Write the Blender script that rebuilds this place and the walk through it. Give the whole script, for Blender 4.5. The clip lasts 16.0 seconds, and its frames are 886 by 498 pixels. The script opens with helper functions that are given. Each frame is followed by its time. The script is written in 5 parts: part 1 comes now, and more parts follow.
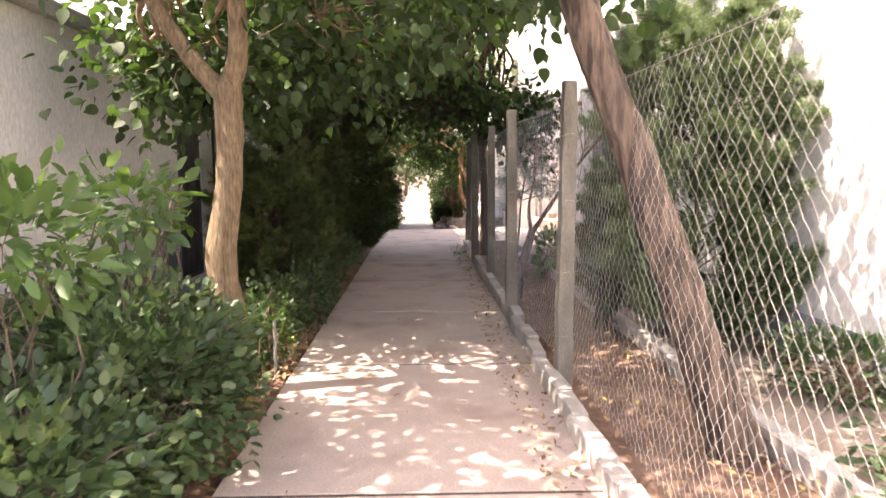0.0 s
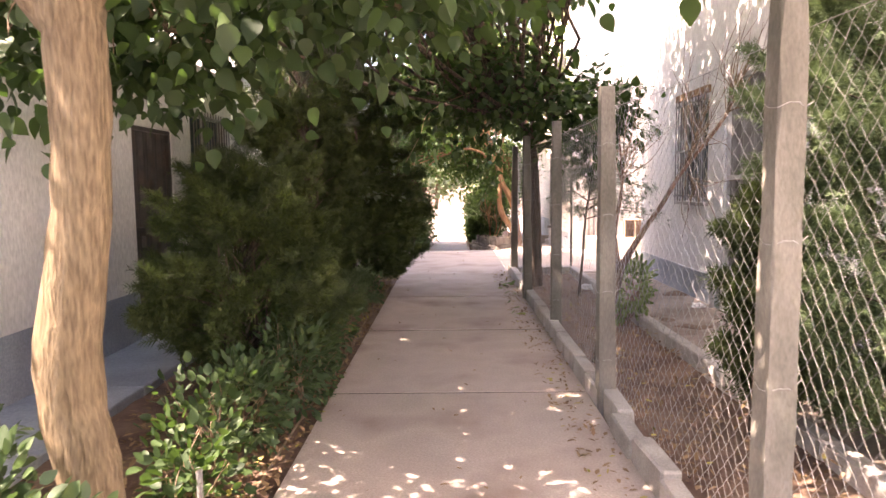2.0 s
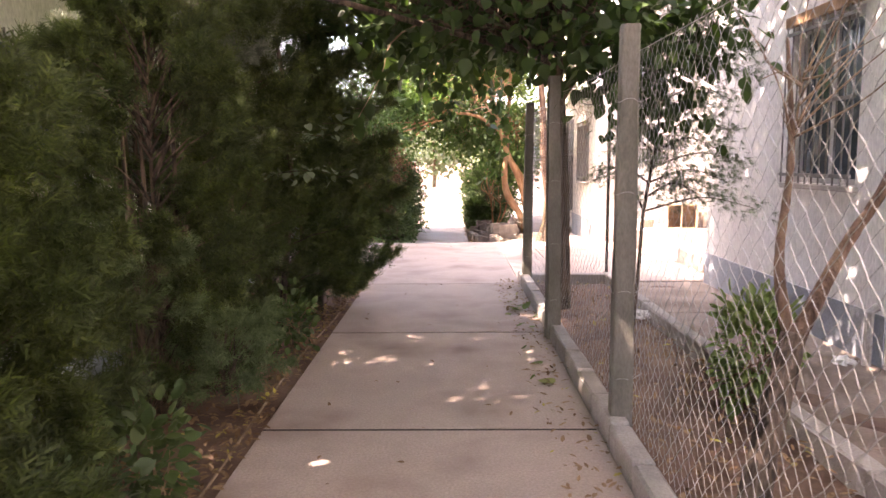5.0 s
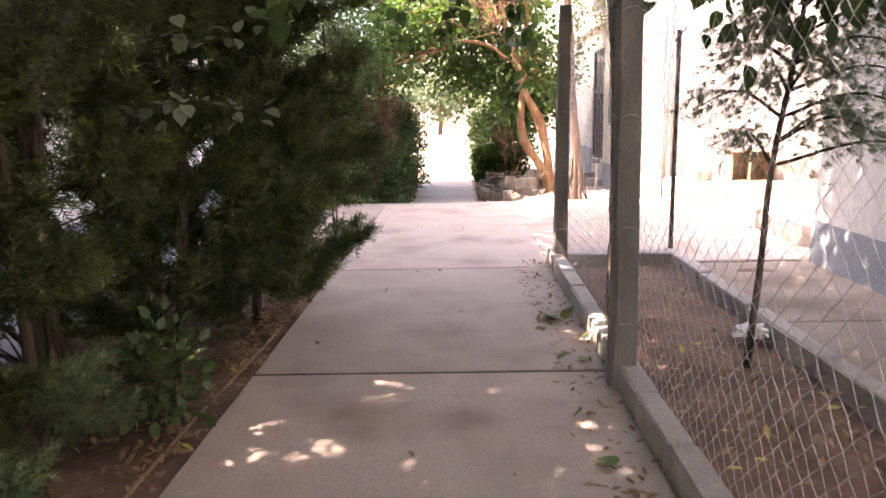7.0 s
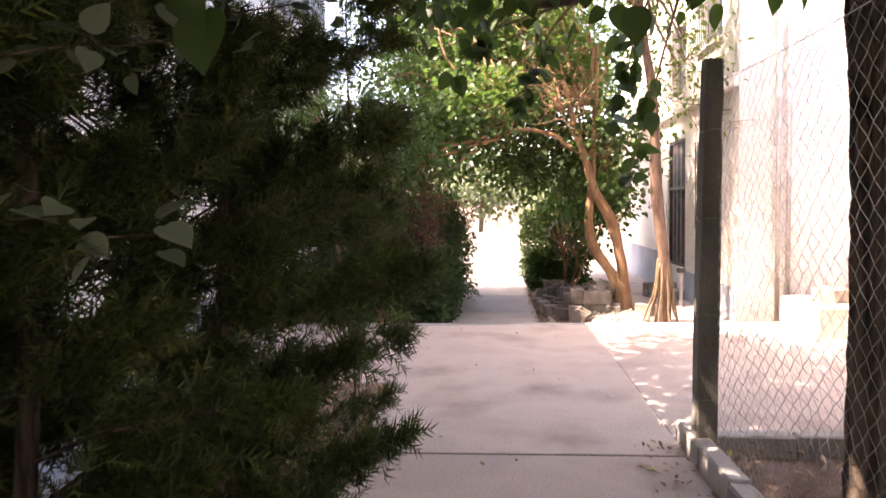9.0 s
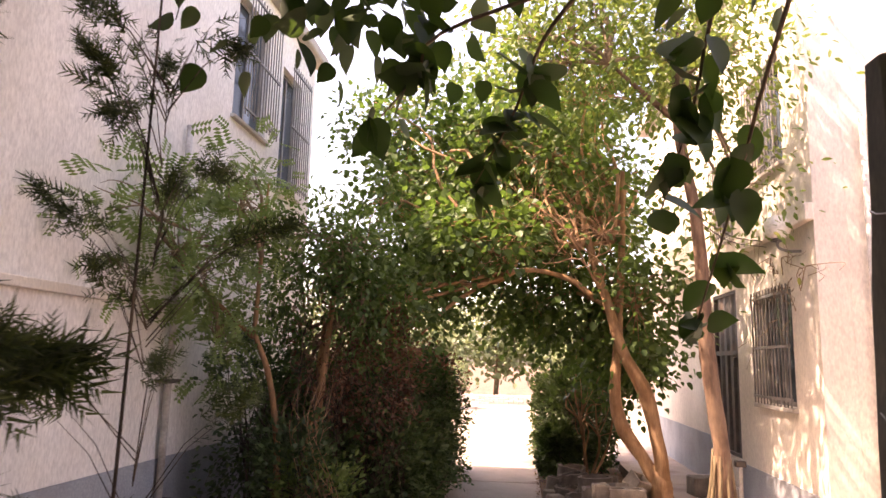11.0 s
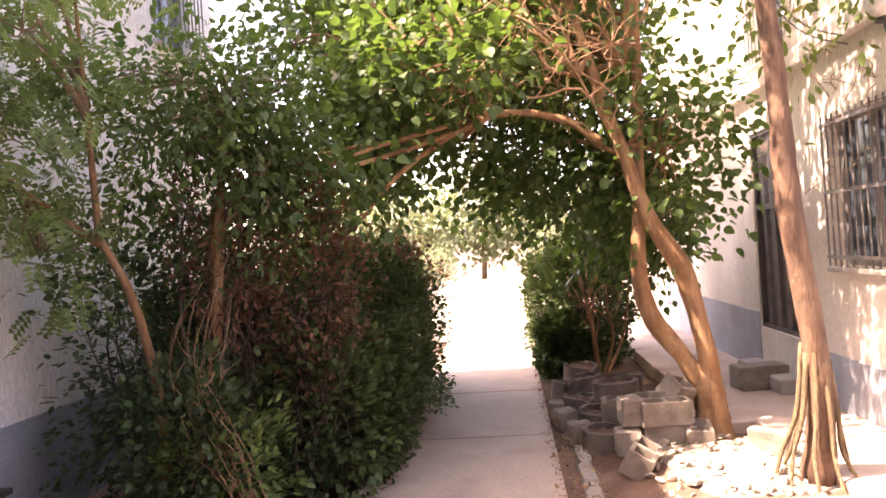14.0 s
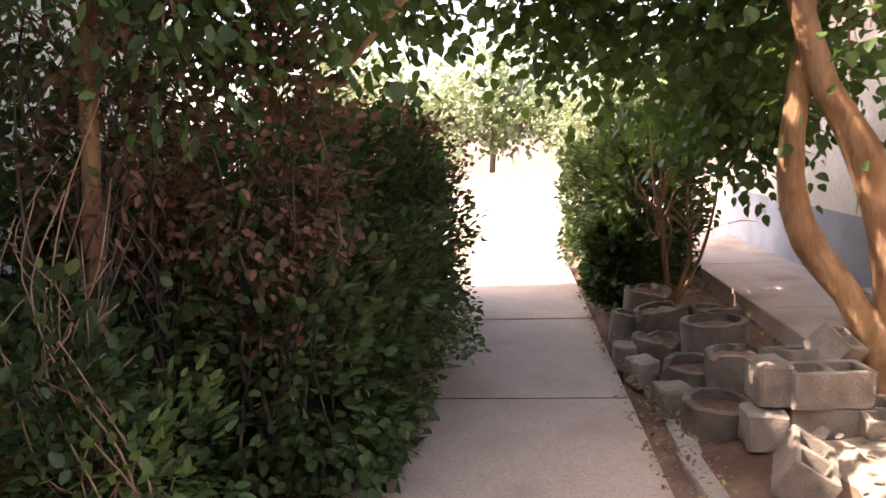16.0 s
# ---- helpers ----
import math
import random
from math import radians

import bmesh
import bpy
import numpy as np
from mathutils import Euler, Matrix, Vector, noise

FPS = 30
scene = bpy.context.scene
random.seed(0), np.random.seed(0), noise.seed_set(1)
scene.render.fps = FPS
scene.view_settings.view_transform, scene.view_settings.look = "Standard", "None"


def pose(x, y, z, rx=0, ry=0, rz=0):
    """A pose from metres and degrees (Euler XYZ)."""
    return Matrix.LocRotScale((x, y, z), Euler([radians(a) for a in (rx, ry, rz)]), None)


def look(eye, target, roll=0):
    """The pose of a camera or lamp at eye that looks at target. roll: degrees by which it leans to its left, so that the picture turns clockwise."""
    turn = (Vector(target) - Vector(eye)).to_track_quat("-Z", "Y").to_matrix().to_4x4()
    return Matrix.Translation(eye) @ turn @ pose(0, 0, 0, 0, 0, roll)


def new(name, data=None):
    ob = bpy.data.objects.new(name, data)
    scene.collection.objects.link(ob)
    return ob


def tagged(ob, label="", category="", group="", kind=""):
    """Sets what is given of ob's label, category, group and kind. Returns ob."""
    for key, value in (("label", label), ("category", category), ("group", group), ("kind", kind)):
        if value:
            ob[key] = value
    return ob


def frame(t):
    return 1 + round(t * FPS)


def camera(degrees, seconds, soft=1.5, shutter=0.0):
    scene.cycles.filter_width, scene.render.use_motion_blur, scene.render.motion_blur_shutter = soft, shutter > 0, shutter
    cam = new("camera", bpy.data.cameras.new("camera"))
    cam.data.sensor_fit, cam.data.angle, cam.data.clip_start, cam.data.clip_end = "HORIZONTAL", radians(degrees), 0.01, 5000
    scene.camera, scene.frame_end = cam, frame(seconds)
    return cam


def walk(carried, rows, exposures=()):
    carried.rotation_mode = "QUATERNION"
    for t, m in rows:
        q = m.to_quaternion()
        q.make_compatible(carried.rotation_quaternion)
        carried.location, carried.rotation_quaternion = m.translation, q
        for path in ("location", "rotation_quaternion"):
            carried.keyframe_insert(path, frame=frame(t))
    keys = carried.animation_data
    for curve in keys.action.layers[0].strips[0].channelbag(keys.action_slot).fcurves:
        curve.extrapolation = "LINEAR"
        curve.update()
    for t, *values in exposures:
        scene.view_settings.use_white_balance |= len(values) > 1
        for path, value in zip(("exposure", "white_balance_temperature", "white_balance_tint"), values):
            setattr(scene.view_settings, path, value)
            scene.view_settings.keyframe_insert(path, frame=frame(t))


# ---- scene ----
cam = camera(65.1, 16.0, soft=1.5, shutter=0.2)
PATH = [
    (0.0, (0.171, -0.169, 1.618), (0.231, 1.818, 1.400), -0.20),
    (0.5, (0.185, 0.555, 1.578), (0.216, 2.552, 1.469), 1.80),
    (1.0, (0.155, 1.230, 1.555), (0.179, 3.221, 1.374), 2.00),
    (1.5, (0.097, 1.881, 1.606), (0.152, 3.874, 1.442), 1.40),
    (2.0, (0.057, 2.532, 1.626), (0.031, 4.524, 1.443), -0.70),
    (2.5, (0.022, 3.269, 1.616), (0.112, 5.266, 1.536), 1.30),
    (3.0, (0.084, 3.893, 1.569), (0.247, 5.882, 1.445), 1.30),
    (3.5, (0.127, 4.600, 1.521), (0.241, 6.587, 1.320), 2.30),
    (4.0, (0.240, 5.176, 1.549), (0.402, 7.158, 1.332), 1.90),
    (4.5, (0.248, 5.707, 1.596), (0.243, 7.695, 1.371), 0.30),
    (7.0, (0.314, 8.907, 1.460), (0.252, 10.867, 1.063), -1.40),
    (7.5, (0.331, 9.506, 1.476), (0.369, 11.470, 1.103), 2.10),
    (8.0, (0.216, 9.926, 1.495), (0.234, 11.890, 1.118), -0.60),
    (8.5, (0.082, 10.572, 1.423), (-0.092, 12.539, 1.105), -0.90),
    (9.0, (0.001, 11.082, 1.508), (-0.159, 13.071, 1.381), -1.00),
    (11.5, (0.311, 13.879, 1.507), (0.038, 15.823, 1.891), 3.00),
    (12.0, (0.283, 14.276, 1.501), (0.070, 16.218, 1.928), 7.30),
    (12.5, (0.309, 14.645, 1.558), (0.143, 16.599, 1.950), 4.10),
    (13.0, (0.380, 15.010, 1.540), (0.092, 16.959, 1.881), 0.60),
    (13.5, (0.399, 15.525, 1.513), (0.157, 17.503, 1.685), -1.10),
    (14.0, (0.293, 15.828, 1.514), (0.105, 17.819, 1.514), -4.10),
    (14.5, (0.209, 16.365, 1.451), (-0.168, 18.325, 1.325), -4.40),
    (15.0, (0.068, 16.911, 1.371), (-0.025, 18.899, 1.176), -0.80),
    (15.5, (0.019, 17.481, 1.399), (-0.101, 19.464, 1.160), -2.70),
    (16.0, (-0.120, 17.949, 1.395), (-0.322, 19.916, 1.089), -2.40),
]
EXPOSURES = [(0.0, 2.85, 7400, 23), (0.5, 3.05, 7500, 24), (1.5, 3.25, 7700, 27), (2.5, 3.65, 7900, 33), (3.5, 3.8, 8100, 35), (4.5, 3.75, 7900, 32), (7.0, 3.65, 7500, 29), (8.5, 3.05, 7300, 26), (9.0, 3.05, 7700, 28), (11.3, 2.5, 9300, 36), (13.0, 2.6, 9100, 37), (14.0, 3.1, 8600, 37), (15.0, 3.15, 8000, 31), (16.0, 2.8, 7900, 26)]
walk(cam, [(t, look(eye, target, roll)) for t, eye, target, roll in PATH], EXPOSURES)

# ---- sky and sun ----
SUN_TO = Vector((-0.53, -0.12, 0.84)).normalized()
world = bpy.data.worlds.new("sky")
scene.world = world
world.use_nodes = True
wn = world.node_tree
sky = wn.nodes.new("ShaderNodeTexSky")
sky.sky_type, sky.sun_disc = "NISHITA", False
sky.sun_elevation = math.asin(SUN_TO.z)
sky.sun_rotation = math.atan2(SUN_TO.x, SUN_TO.y)
sky.dust_density, sky.air_density = 3.0, 1.0
wn.links.new(sky.outputs[0], wn.nodes["Background"].inputs[0])
wn.nodes["Background"].inputs[1].default_value = 0.15
sun = new("sun", bpy.data.lights.new("sun", "SUN"))
sun.data.energy, sun.data.angle, sun.data.color = 3.1, radians(0.55), (1.0, 0.95, 0.86)
sun.matrix_basis = look((0, 0, 30), Vector((0, 0, 30)) - SUN_TO)


# ---- materials ----
def pmat(name, c1, c2, scale=4.0, rough=0.85, bump=0.25, fine=40.0, stain=None, stain_scale=0.7, stain_amount=0.5, metal=0.0, vary=0.0, stretch=(1, 1, 1), lo=0.35, hi=0.65):
    """Two-scale noise material: c1/c2 blotches, fine grain, optional stains, bump."""
    m = bpy.data.materials.new(name)
    m.use_nodes = True
    n, l = m.node_tree.nodes, m.node_tree.links
    b = n["Principled BSDF"]
    co = n.new("ShaderNodeTexCoord")
    mp = n.new("ShaderNodeMapping")
    mp.inputs["Scale"].default_value = stretch
    geo = n.new("ShaderNodeNewGeometry")
    l.new(geo.outputs["Position"], mp.inputs["Vector"])

    def noisy(s, detail=4.0):
        t = n.new("ShaderNodeTexNoise")
        t.inputs["Scale"].default_value, t.inputs["Detail"].default_value = s, detail
        l.new(mp.outputs[0], t.inputs["Vector"])
        return t

    def ramp(src, a, b_):
        r = n.new("ShaderNodeMapRange")
        r.inputs["From Min"].default_value, r.inputs["From Max"].default_value = a, b_
        l.new(src, r.inputs["Value"])
        return r.outputs[0]

    def mix(fac, a, c, mode="MIX"):
        x = n.new("ShaderNodeMix")
        x.data_type, x.blend_type = "RGBA", mode
        for sock, v in ((x.inputs[0], fac), (x.inputs[6], a), (x.inputs[7], c)):
            if isinstance(v, (int, float)):
                sock.default_value = v
            elif isinstance(v, tuple):
                sock.default_value = (*v, 1)
            else:
                l.new(v, sock)
        return x.outputs[2]

    big, small = noisy(scale), noisy(fine, 3.0)
    col = mix(ramp(big.outputs["Fac"], lo, hi), c1, c2)
    grain = ramp(small.outputs["Fac"], 0.3, 0.7)
    g = n.new("ShaderNodeMapRange")
    g.inputs["To Min"].default_value, g.inputs["To Max"].default_value = 0.82, 1.12
    l.new(grain, g.inputs["Value"])
    gc = n.new("ShaderNodeCombineColor")
    for i in range(3):
        l.new(g.outputs[0], gc.inputs[i])
    col = mix(1.0, col, gc.outputs[0], "MULTIPLY")
    if stain:
        st = noisy(stain_scale, 6.0)
        f = n.new("ShaderNodeMath")
        f.operation = "MULTIPLY"
        f.inputs[1].default_value = stain_amount
        l.new(ramp(st.outputs["Fac"], 0.48, 0.72), f.inputs[0])
        col = mix(f.outputs[0], col, stain)
    if vary:
        oi = n.new("ShaderNodeObjectInfo")
        v = n.new("ShaderNodeMapRange")
        v.inputs["To Min"].default_value, v.inputs["To Max"].default_value = 1 - vary, 1 + vary
        l.new(oi.outputs["Random"], v.inputs["Value"])
        vc = n.new("ShaderNodeCombineColor")
        for i in range(3):
            l.new(v.outputs[0], vc.inputs[i])
        col = mix(1.0, col, vc.outputs[0], "MULTIPLY")
    l.new(col, b.inputs["Base Color"])
    b.inputs["Roughness"].default_value, b.inputs["Metallic"].default_value = rough, metal
    if bump:
        bp = n.new("ShaderNodeBump")
        bp.inputs["Strength"].default_value, bp.inputs["Distance"].default_value = bump, 0.01
        add = n.new("ShaderNodeMath")
        l.new(big.outputs["Fac"], add.inputs[0])
        l.new(small.outputs["Fac"], add.inputs[1])
        l.new(add.outputs[0], bp.inputs["Height"])
        l.new(bp.outputs[0], b.inputs["Normal"])
    return m


def leafmat(name, dark, light, through_col, rough=0.5, glow=0.35, odd=None):
    """Leaf: colour by island, thin so that some light passes."""
    m = bpy.data.materials.new(name)
    m.use_nodes = True
    n, l = m.node_tree.nodes, m.node_tree.links
    b, out = n["Principled BSDF"], n["Material Output"]
    geo = n.new("ShaderNodeNewGeometry")
    r = n.new("ShaderNodeValToRGB")
    r.color_ramp.elements[0].color, r.color_ramp.elements[1].color = (*dark, 1), (*light, 1)
    if odd:
        r.color_ramp.elements[1].position = 0.93
        e = r.color_ramp.elements.new(1.0)
        e.color = (*odd, 1)
    patch = n.new("ShaderNodeTexNoise")
    patch.inputs["Scale"].default_value = 3.2
    l.new(geo.outputs["Position"], patch.inputs["Vector"])
    pr = n.new("ShaderNodeMapRange")
    pr.inputs["From Min"].default_value, pr.inputs["From Max"].default_value = 0.3, 0.7
    pr.inputs["To Min"].default_value, pr.inputs["To Max"].default_value = -0.22, 0.22
    l.new(patch.outputs["Fac"], pr.inputs["Value"])
    ad = n.new("ShaderNodeMath")
    ad.use_clamp = True
    l.new(geo.outputs["Random Per Island"], ad.inputs[0])
    l.new(pr.outputs[0], ad.inputs[1])
    l.new(ad.outputs[0], r.inputs[0])
    l.new(r.outputs[0], b.inputs["Base Color"])
    b.inputs["Roughness"].default_value = rough
    tr = n.new("ShaderNodeBsdfTranslucent")
    tr.inputs[0].default_value = (*through_col, 1)
    mx = n.new("ShaderNodeMixShader")
    mx.inputs[0].default_value = glow
    l.new(b.outputs[0], mx.inputs[1])
    l.new(tr.outputs[0], mx.inputs[2])
    l.new(mx.outputs[0], out.inputs["Surface"])
    return m


M_SLAB = pmat("slab_concrete", (0.42, 0.335, 0.28), (0.53, 0.43, 0.365), 1.3, 0.8, 0.15, 70, stain=(0.24, 0.165, 0.13), stain_scale=1.3, stain_amount=0.85, vary=0.06)
M_KERB = pmat("kerb_concrete", (0.33, 0.30, 0.27), (0.45, 0.41, 0.37), 5, 0.9, 0.35, 80, stain=(0.2, 0.17, 0.15), stain_scale=2.5, vary=0.12)
M_POST = pmat("post_concrete", (0.165, 0.155, 0.125), (0.26, 0.24, 0.20), 6, 0.92, 0.35, 90, stain=(0.12, 0.10, 0.09), stain_scale=2.0, vary=0.1, stretch=(1, 1, 0.4))
M_BLOCK = pmat("block_concrete", (0.20, 0.165, 0.135), (0.32, 0.27, 0.22), 7, 0.95, 0.6, 90, stain=(0.17, 0.14, 0.12), stain_scale=4, vary=0.18)
M_RUBBLE = pmat("broken_pale_stone", (0.27, 0.215, 0.17), (0.40, 0.34, 0.275), 8, 0.95, 0.5, 70, vary=0.2)
M_RING = pmat("old_ring_concrete", (0.12, 0.095, 0.078), (0.21, 0.17, 0.14), 6, 0.95, 0.6, 90, stain=(0.10, 0.075, 0.06), stain_scale=4, vary=0.15)
M_JOINT = pmat("dirt_in_joints", (0.035, 0.024, 0.018), (0.07, 0.05, 0.038), 12, 0.95, 0.5, 60)
M_SOIL = pmat("soil", (0.10, 0.055, 0.038), (0.19, 0.115, 0.08), 3, 0.95, 1.0, 30, stain=(0.26, 0.18, 0.13), stain_scale=1.2, stain_amount=0.6)
M_GROUND = pmat("dry_ground", (0.30, 0.24, 0.19), (0.40, 0.33, 0.27), 0.8, 0.95, 0.6, 25, stain=(0.22, 0.17, 0.13), stain_scale=0.3)
M_DUST = pmat("dusty_concrete", (0.24, 0.185, 0.145), (0.36, 0.29, 0.24), 2.2, 0.95, 0.6, 45, stain=(0.15, 0.11, 0.085), stain_scale=1.6, stain_amount=0.8)
M_WALL = pmat("white_plaster", (0.78, 0.76, 0.73), (0.85, 0.83, 0.80), 1.2, 0.9, 0.15, 50, stain=(0.62, 0.58, 0.54), stain_scale=0.9, stain_amount=0.45, stretch=(1, 1, 0.4))
M_CREAM = pmat("cream_plaster", (0.72, 0.66, 0.58), (0.80, 0.74, 0.66), 1.4, 0.9, 0.2, 55, stain=(0.5, 0.44, 0.38), stain_scale=0.8, stain_amount=0.5, stretch=(1, 1, 0.4))
M_PLINTH = pmat("grey_plinth_paint", (0.30, 0.33, 0.37), (0.38, 0.41, 0.45), 2, 0.8, 0.2, 50, stain=(0.22, 0.22, 0.23), stain_scale=1.5)
M_STONE = pmat("pale_stone", (0.58, 0.51, 0.42), (0.68, 0.61, 0.52), 3, 0.9, 0.5, 30, stain=(0.36, 0.28, 0.2), stain_scale=2, vary=0.15)
M_ROOF = pmat("roof_edge", (0.40, 0.37, 0.34), (0.5, 0.46, 0.42), 3, 0.9, 0.2)
# dark steel paint; its colour also stands in for shade inside the rooms
M_DARKMETAL_SHADE = pmat("dark_painted_steel_and_room_shade", (0.045, 0.04, 0.04), (0.085, 0.075, 0.07), 8, 0.6, 0.15, 60, stain=(0.13, 0.07, 0.04), stain_scale=5)
M_GREYMETAL = pmat("grey_painted_steel", (0.16, 0.15, 0.145), (0.23, 0.22, 0.21), 4, 0.55, 0.12, 60, stain=(0.14, 0.10, 0.08), stain_scale=3)
M_PALEMETAL = pmat("pale_painted_steel", (0.48, 0.47, 0.45), (0.6, 0.58, 0.56), 5, 0.5, 0.1, 60)
M_WIRE = pmat("galvanised_wire", (0.30, 0.29, 0.27), (0.50, 0.48, 0.45), 10, 0.38, 0.0, 80, metal=0.75)
M_BARK_PALE = pmat("pale_smooth_bark", (0.14, 0.098, 0.056), (0.265, 0.195, 0.115), 55, 0.9, 1.0, 110, stain=(0.11, 0.075, 0.044), stain_scale=7, stretch=(1, 1, 0.16), lo=0.33, hi=0.67)
M_BARK_RED = pmat("reddish_bark", (0.25, 0.13, 0.062), (0.40, 0.235, 0.125), 9, 0.85, 0.8, 60, stain=(0.15, 0.08, 0.05), stain_scale=6, stretch=(1, 1, 0.3), lo=0.4, hi=0.62)
M_BARK_ROUGH = pmat("rough_brown_bark", (0.045, 0.032, 0.024), (0.165, 0.118, 0.086), 22, 0.95, 1.0, 60, stain=(0.11, 0.082, 0.063), stain_scale=6, stretch=(1, 1, 0.14), lo=0.42, hi=0.58)
M_BARK_PEEL = pmat("peeling_red_bark", (0.085, 0.046, 0.031), (0.21, 0.125, 0.08), 14, 0.95, 0.9, 60, stain=(0.25, 0.17, 0.115), stain_scale=4, stretch=(1, 1, 0.3))
M_TWIG = pmat("dry_twig", (0.20, 0.13, 0.085), (0.34, 0.24, 0.16), 9, 0.9, 0.3)
M_VINE = pmat("dry_vine", (0.28, 0.155, 0.09), (0.45, 0.28, 0.17), 9, 0.9, 0.3)
M_GLASS = pmat("dark_window_glass", (0.05, 0.07, 0.09), (0.08, 0.10, 0.12), 1, 0.08, 0.0)
M_GLOBE = pmat("opal_globe", (0.78, 0.77, 0.74), (0.82, 0.81, 0.78), 3, 0.25, 0.0)
M_PIPE = pmat("pipe_paint", (0.42, 0.40, 0.38), (0.55, 0.53, 0.50), 5, 0.6, 0.15, stain=(0.2, 0.13, 0.1), stain_scale=6)
M_BOX = pmat("wood_box", (0.33, 0.23, 0.15), (0.45, 0.33, 0.22), 5, 0.8, 0.2, stretch=(1, 1, 4))
M_BRICK = pmat("pale_brick", (0.60, 0.52, 0.46), (0.70, 0.62, 0.55), 3, 0.95, 0.3, vary=0.15)
M_LEAF = leafmat("broad_leaf", (0.015, 0.036, 0.010), (0.046, 0.088, 0.022), (0.08, 0.16, 0.025), 0.6, 0.28, odd=(0.07, 0.115, 0.03))
M_LEAF_MAIN = leafmat("maple_green_leaf", (0.038, 0.078, 0.020), (0.085, 0.15, 0.042), (0.13, 0.24, 0.04), 0.5, 0.35)
M_LEAF_BRIGHT = leafmat("sunny_leaf", (0.07, 0.11, 0.026), (0.14, 0.20, 0.05), (0.22, 0.31, 0.06), 0.5, 0.4, odd=(0.28, 0.26, 0.07))
M_PRIVET = leafmat("privet_leaf", (0.026, 0.055, 0.02), (0.072, 0.12, 0.045), (0.10, 0.18, 0.05), 0.48, 0.22, odd=(0.15, 0.20, 0.07))
M_CLIMBER = leafmat("climber_leaf", (0.09, 0.125, 0.08), (0.18, 0.23, 0.15), (0.12, 0.17, 0.09), 0.5, 0.25)
M_DARKLEAF = leafmat("dark_shrub_leaf", (0.03, 0.06, 0.018), (0.09, 0.14, 0.045), (0.09, 0.16, 0.035), 0.52, 0.25)
M_BROWNLEAF = leafmat("brown_shrub_leaf", (0.10, 0.048, 0.03), (0.24, 0.115, 0.065), (0.20, 0.09, 0.04), 0.6, 0.25, odd=(0.09, 0.12, 0.04))
M_CYPRESS = leafmat("cypress_spray", (0.018, 0.029, 0.008), (0.076, 0.108, 0.024), (0.09, 0.14, 0.025), 0.65, 0.2, odd=(0.125, 0.165, 0.036))
M_EVERGREEN = leafmat("weeping_spray", (0.06, 0.098, 0.042), (0.175, 0.24, 0.115), (0.17, 0.24, 0.085), 0.65, 0.28)
M_GREYCYPRESS = leafmat("grey_cypress_spray", (0.12, 0.14, 0.105), (0.25, 0.275, 0.22), (0.12, 0.14, 0.09), 0.8, 0.22)
M_PINE = leafmat("pine_spray", (0.11, 0.14, 0.10), (0.22, 0.26, 0.18), (0.20, 0.25, 0.15), 0.7, 0.4)
M_LOCUST = leafmat("locust_leaf", (0.10, 0.16, 0.05), (0.21, 0.29, 0.10), (0.22, 0.34, 0.08), 0.5, 0.4)
M_PALELEAF = leafmat("pale_far_leaf", (0.12, 0.16, 0.08), (0.24, 0.29, 0.16), (0.25, 0.32, 0.12), 0.6, 0.3)
M_LITTER = leafmat("fallen_leaf", (0.16, 0.09, 0.045), (0.34, 0.22, 0.12), (0.2, 0.12, 0.05), 0.8, 0.1, odd=(0.42, 0.36, 0.08))


# ---- building helpers ----
def link_mesh(name, verts, faces, mat, parent=None, label="", smooth=False):
    me = bpy.data.meshes.new(name)
    me.from_pydata(verts if isinstance(verts, list) else verts.tolist(), [], faces if isinstance(faces, list) else faces.tolist())
    me.materials.append(mat)
    if smooth:
        me.shade_smooth()
    ob = new(name, me)
    ob.parent = parent
    if label:
        tagged(ob, label)
    return ob


def part(name, bm, material, parent=None, label="", smooth=False):
    me = bpy.data.meshes.new(name)
    bm.to_mesh(me)
    bm.free()
    me.materials.append(material)
    if smooth:
        me.shade_smooth()
    ob = new(name, me)
    ob.parent = parent
    if label:
        tagged(ob, label)
    return ob


def share(name, src, m, parent):
    """Another object on the same mesh."""
    ob = new(name, src.data)
    ob.parent = parent
    ob.matrix_basis = m
    return ob


def cuboid(bm, x0, x1, y0, y1, z0, z1):
    vs = [bm.verts.new((x, y, z)) for z in (z0, z1) for y in (y0, y1) for x in (x0, x1)]
    for f in ((0, 2, 3, 1), (4, 5, 7, 6), (0, 1, 5, 4), (2, 6, 7, 3), (0, 4, 6, 2), (1, 3, 7, 5)):
        bm.faces.new([vs[i] for i in f])


def box(name, x0, x1, y0, y1, z0, z1, mat, parent=None, label="", bevel=0.0, jitter=0.0, seed=0):
    bm = bmesh.new()
    cuboid(bm, x0, x1, y0, y1, z0, z1)
    if bevel:
        bmesh.ops.bevel(bm, geom=bm.edges[:], offset=bevel, segments=1, affect="EDGES")
    if jitter:
        r = random.Random(seed)
        for v in bm.verts:
            v.co += Vector([r.uniform(-jitter, jitter) for _ in range(3)])
    return part(name, bm, mat, parent, label)


def empty(name, at=(0, 0, 0)):
    ob = new(name)
    ob.empty_display_size = 0.1
    ob.location = at
    return ob


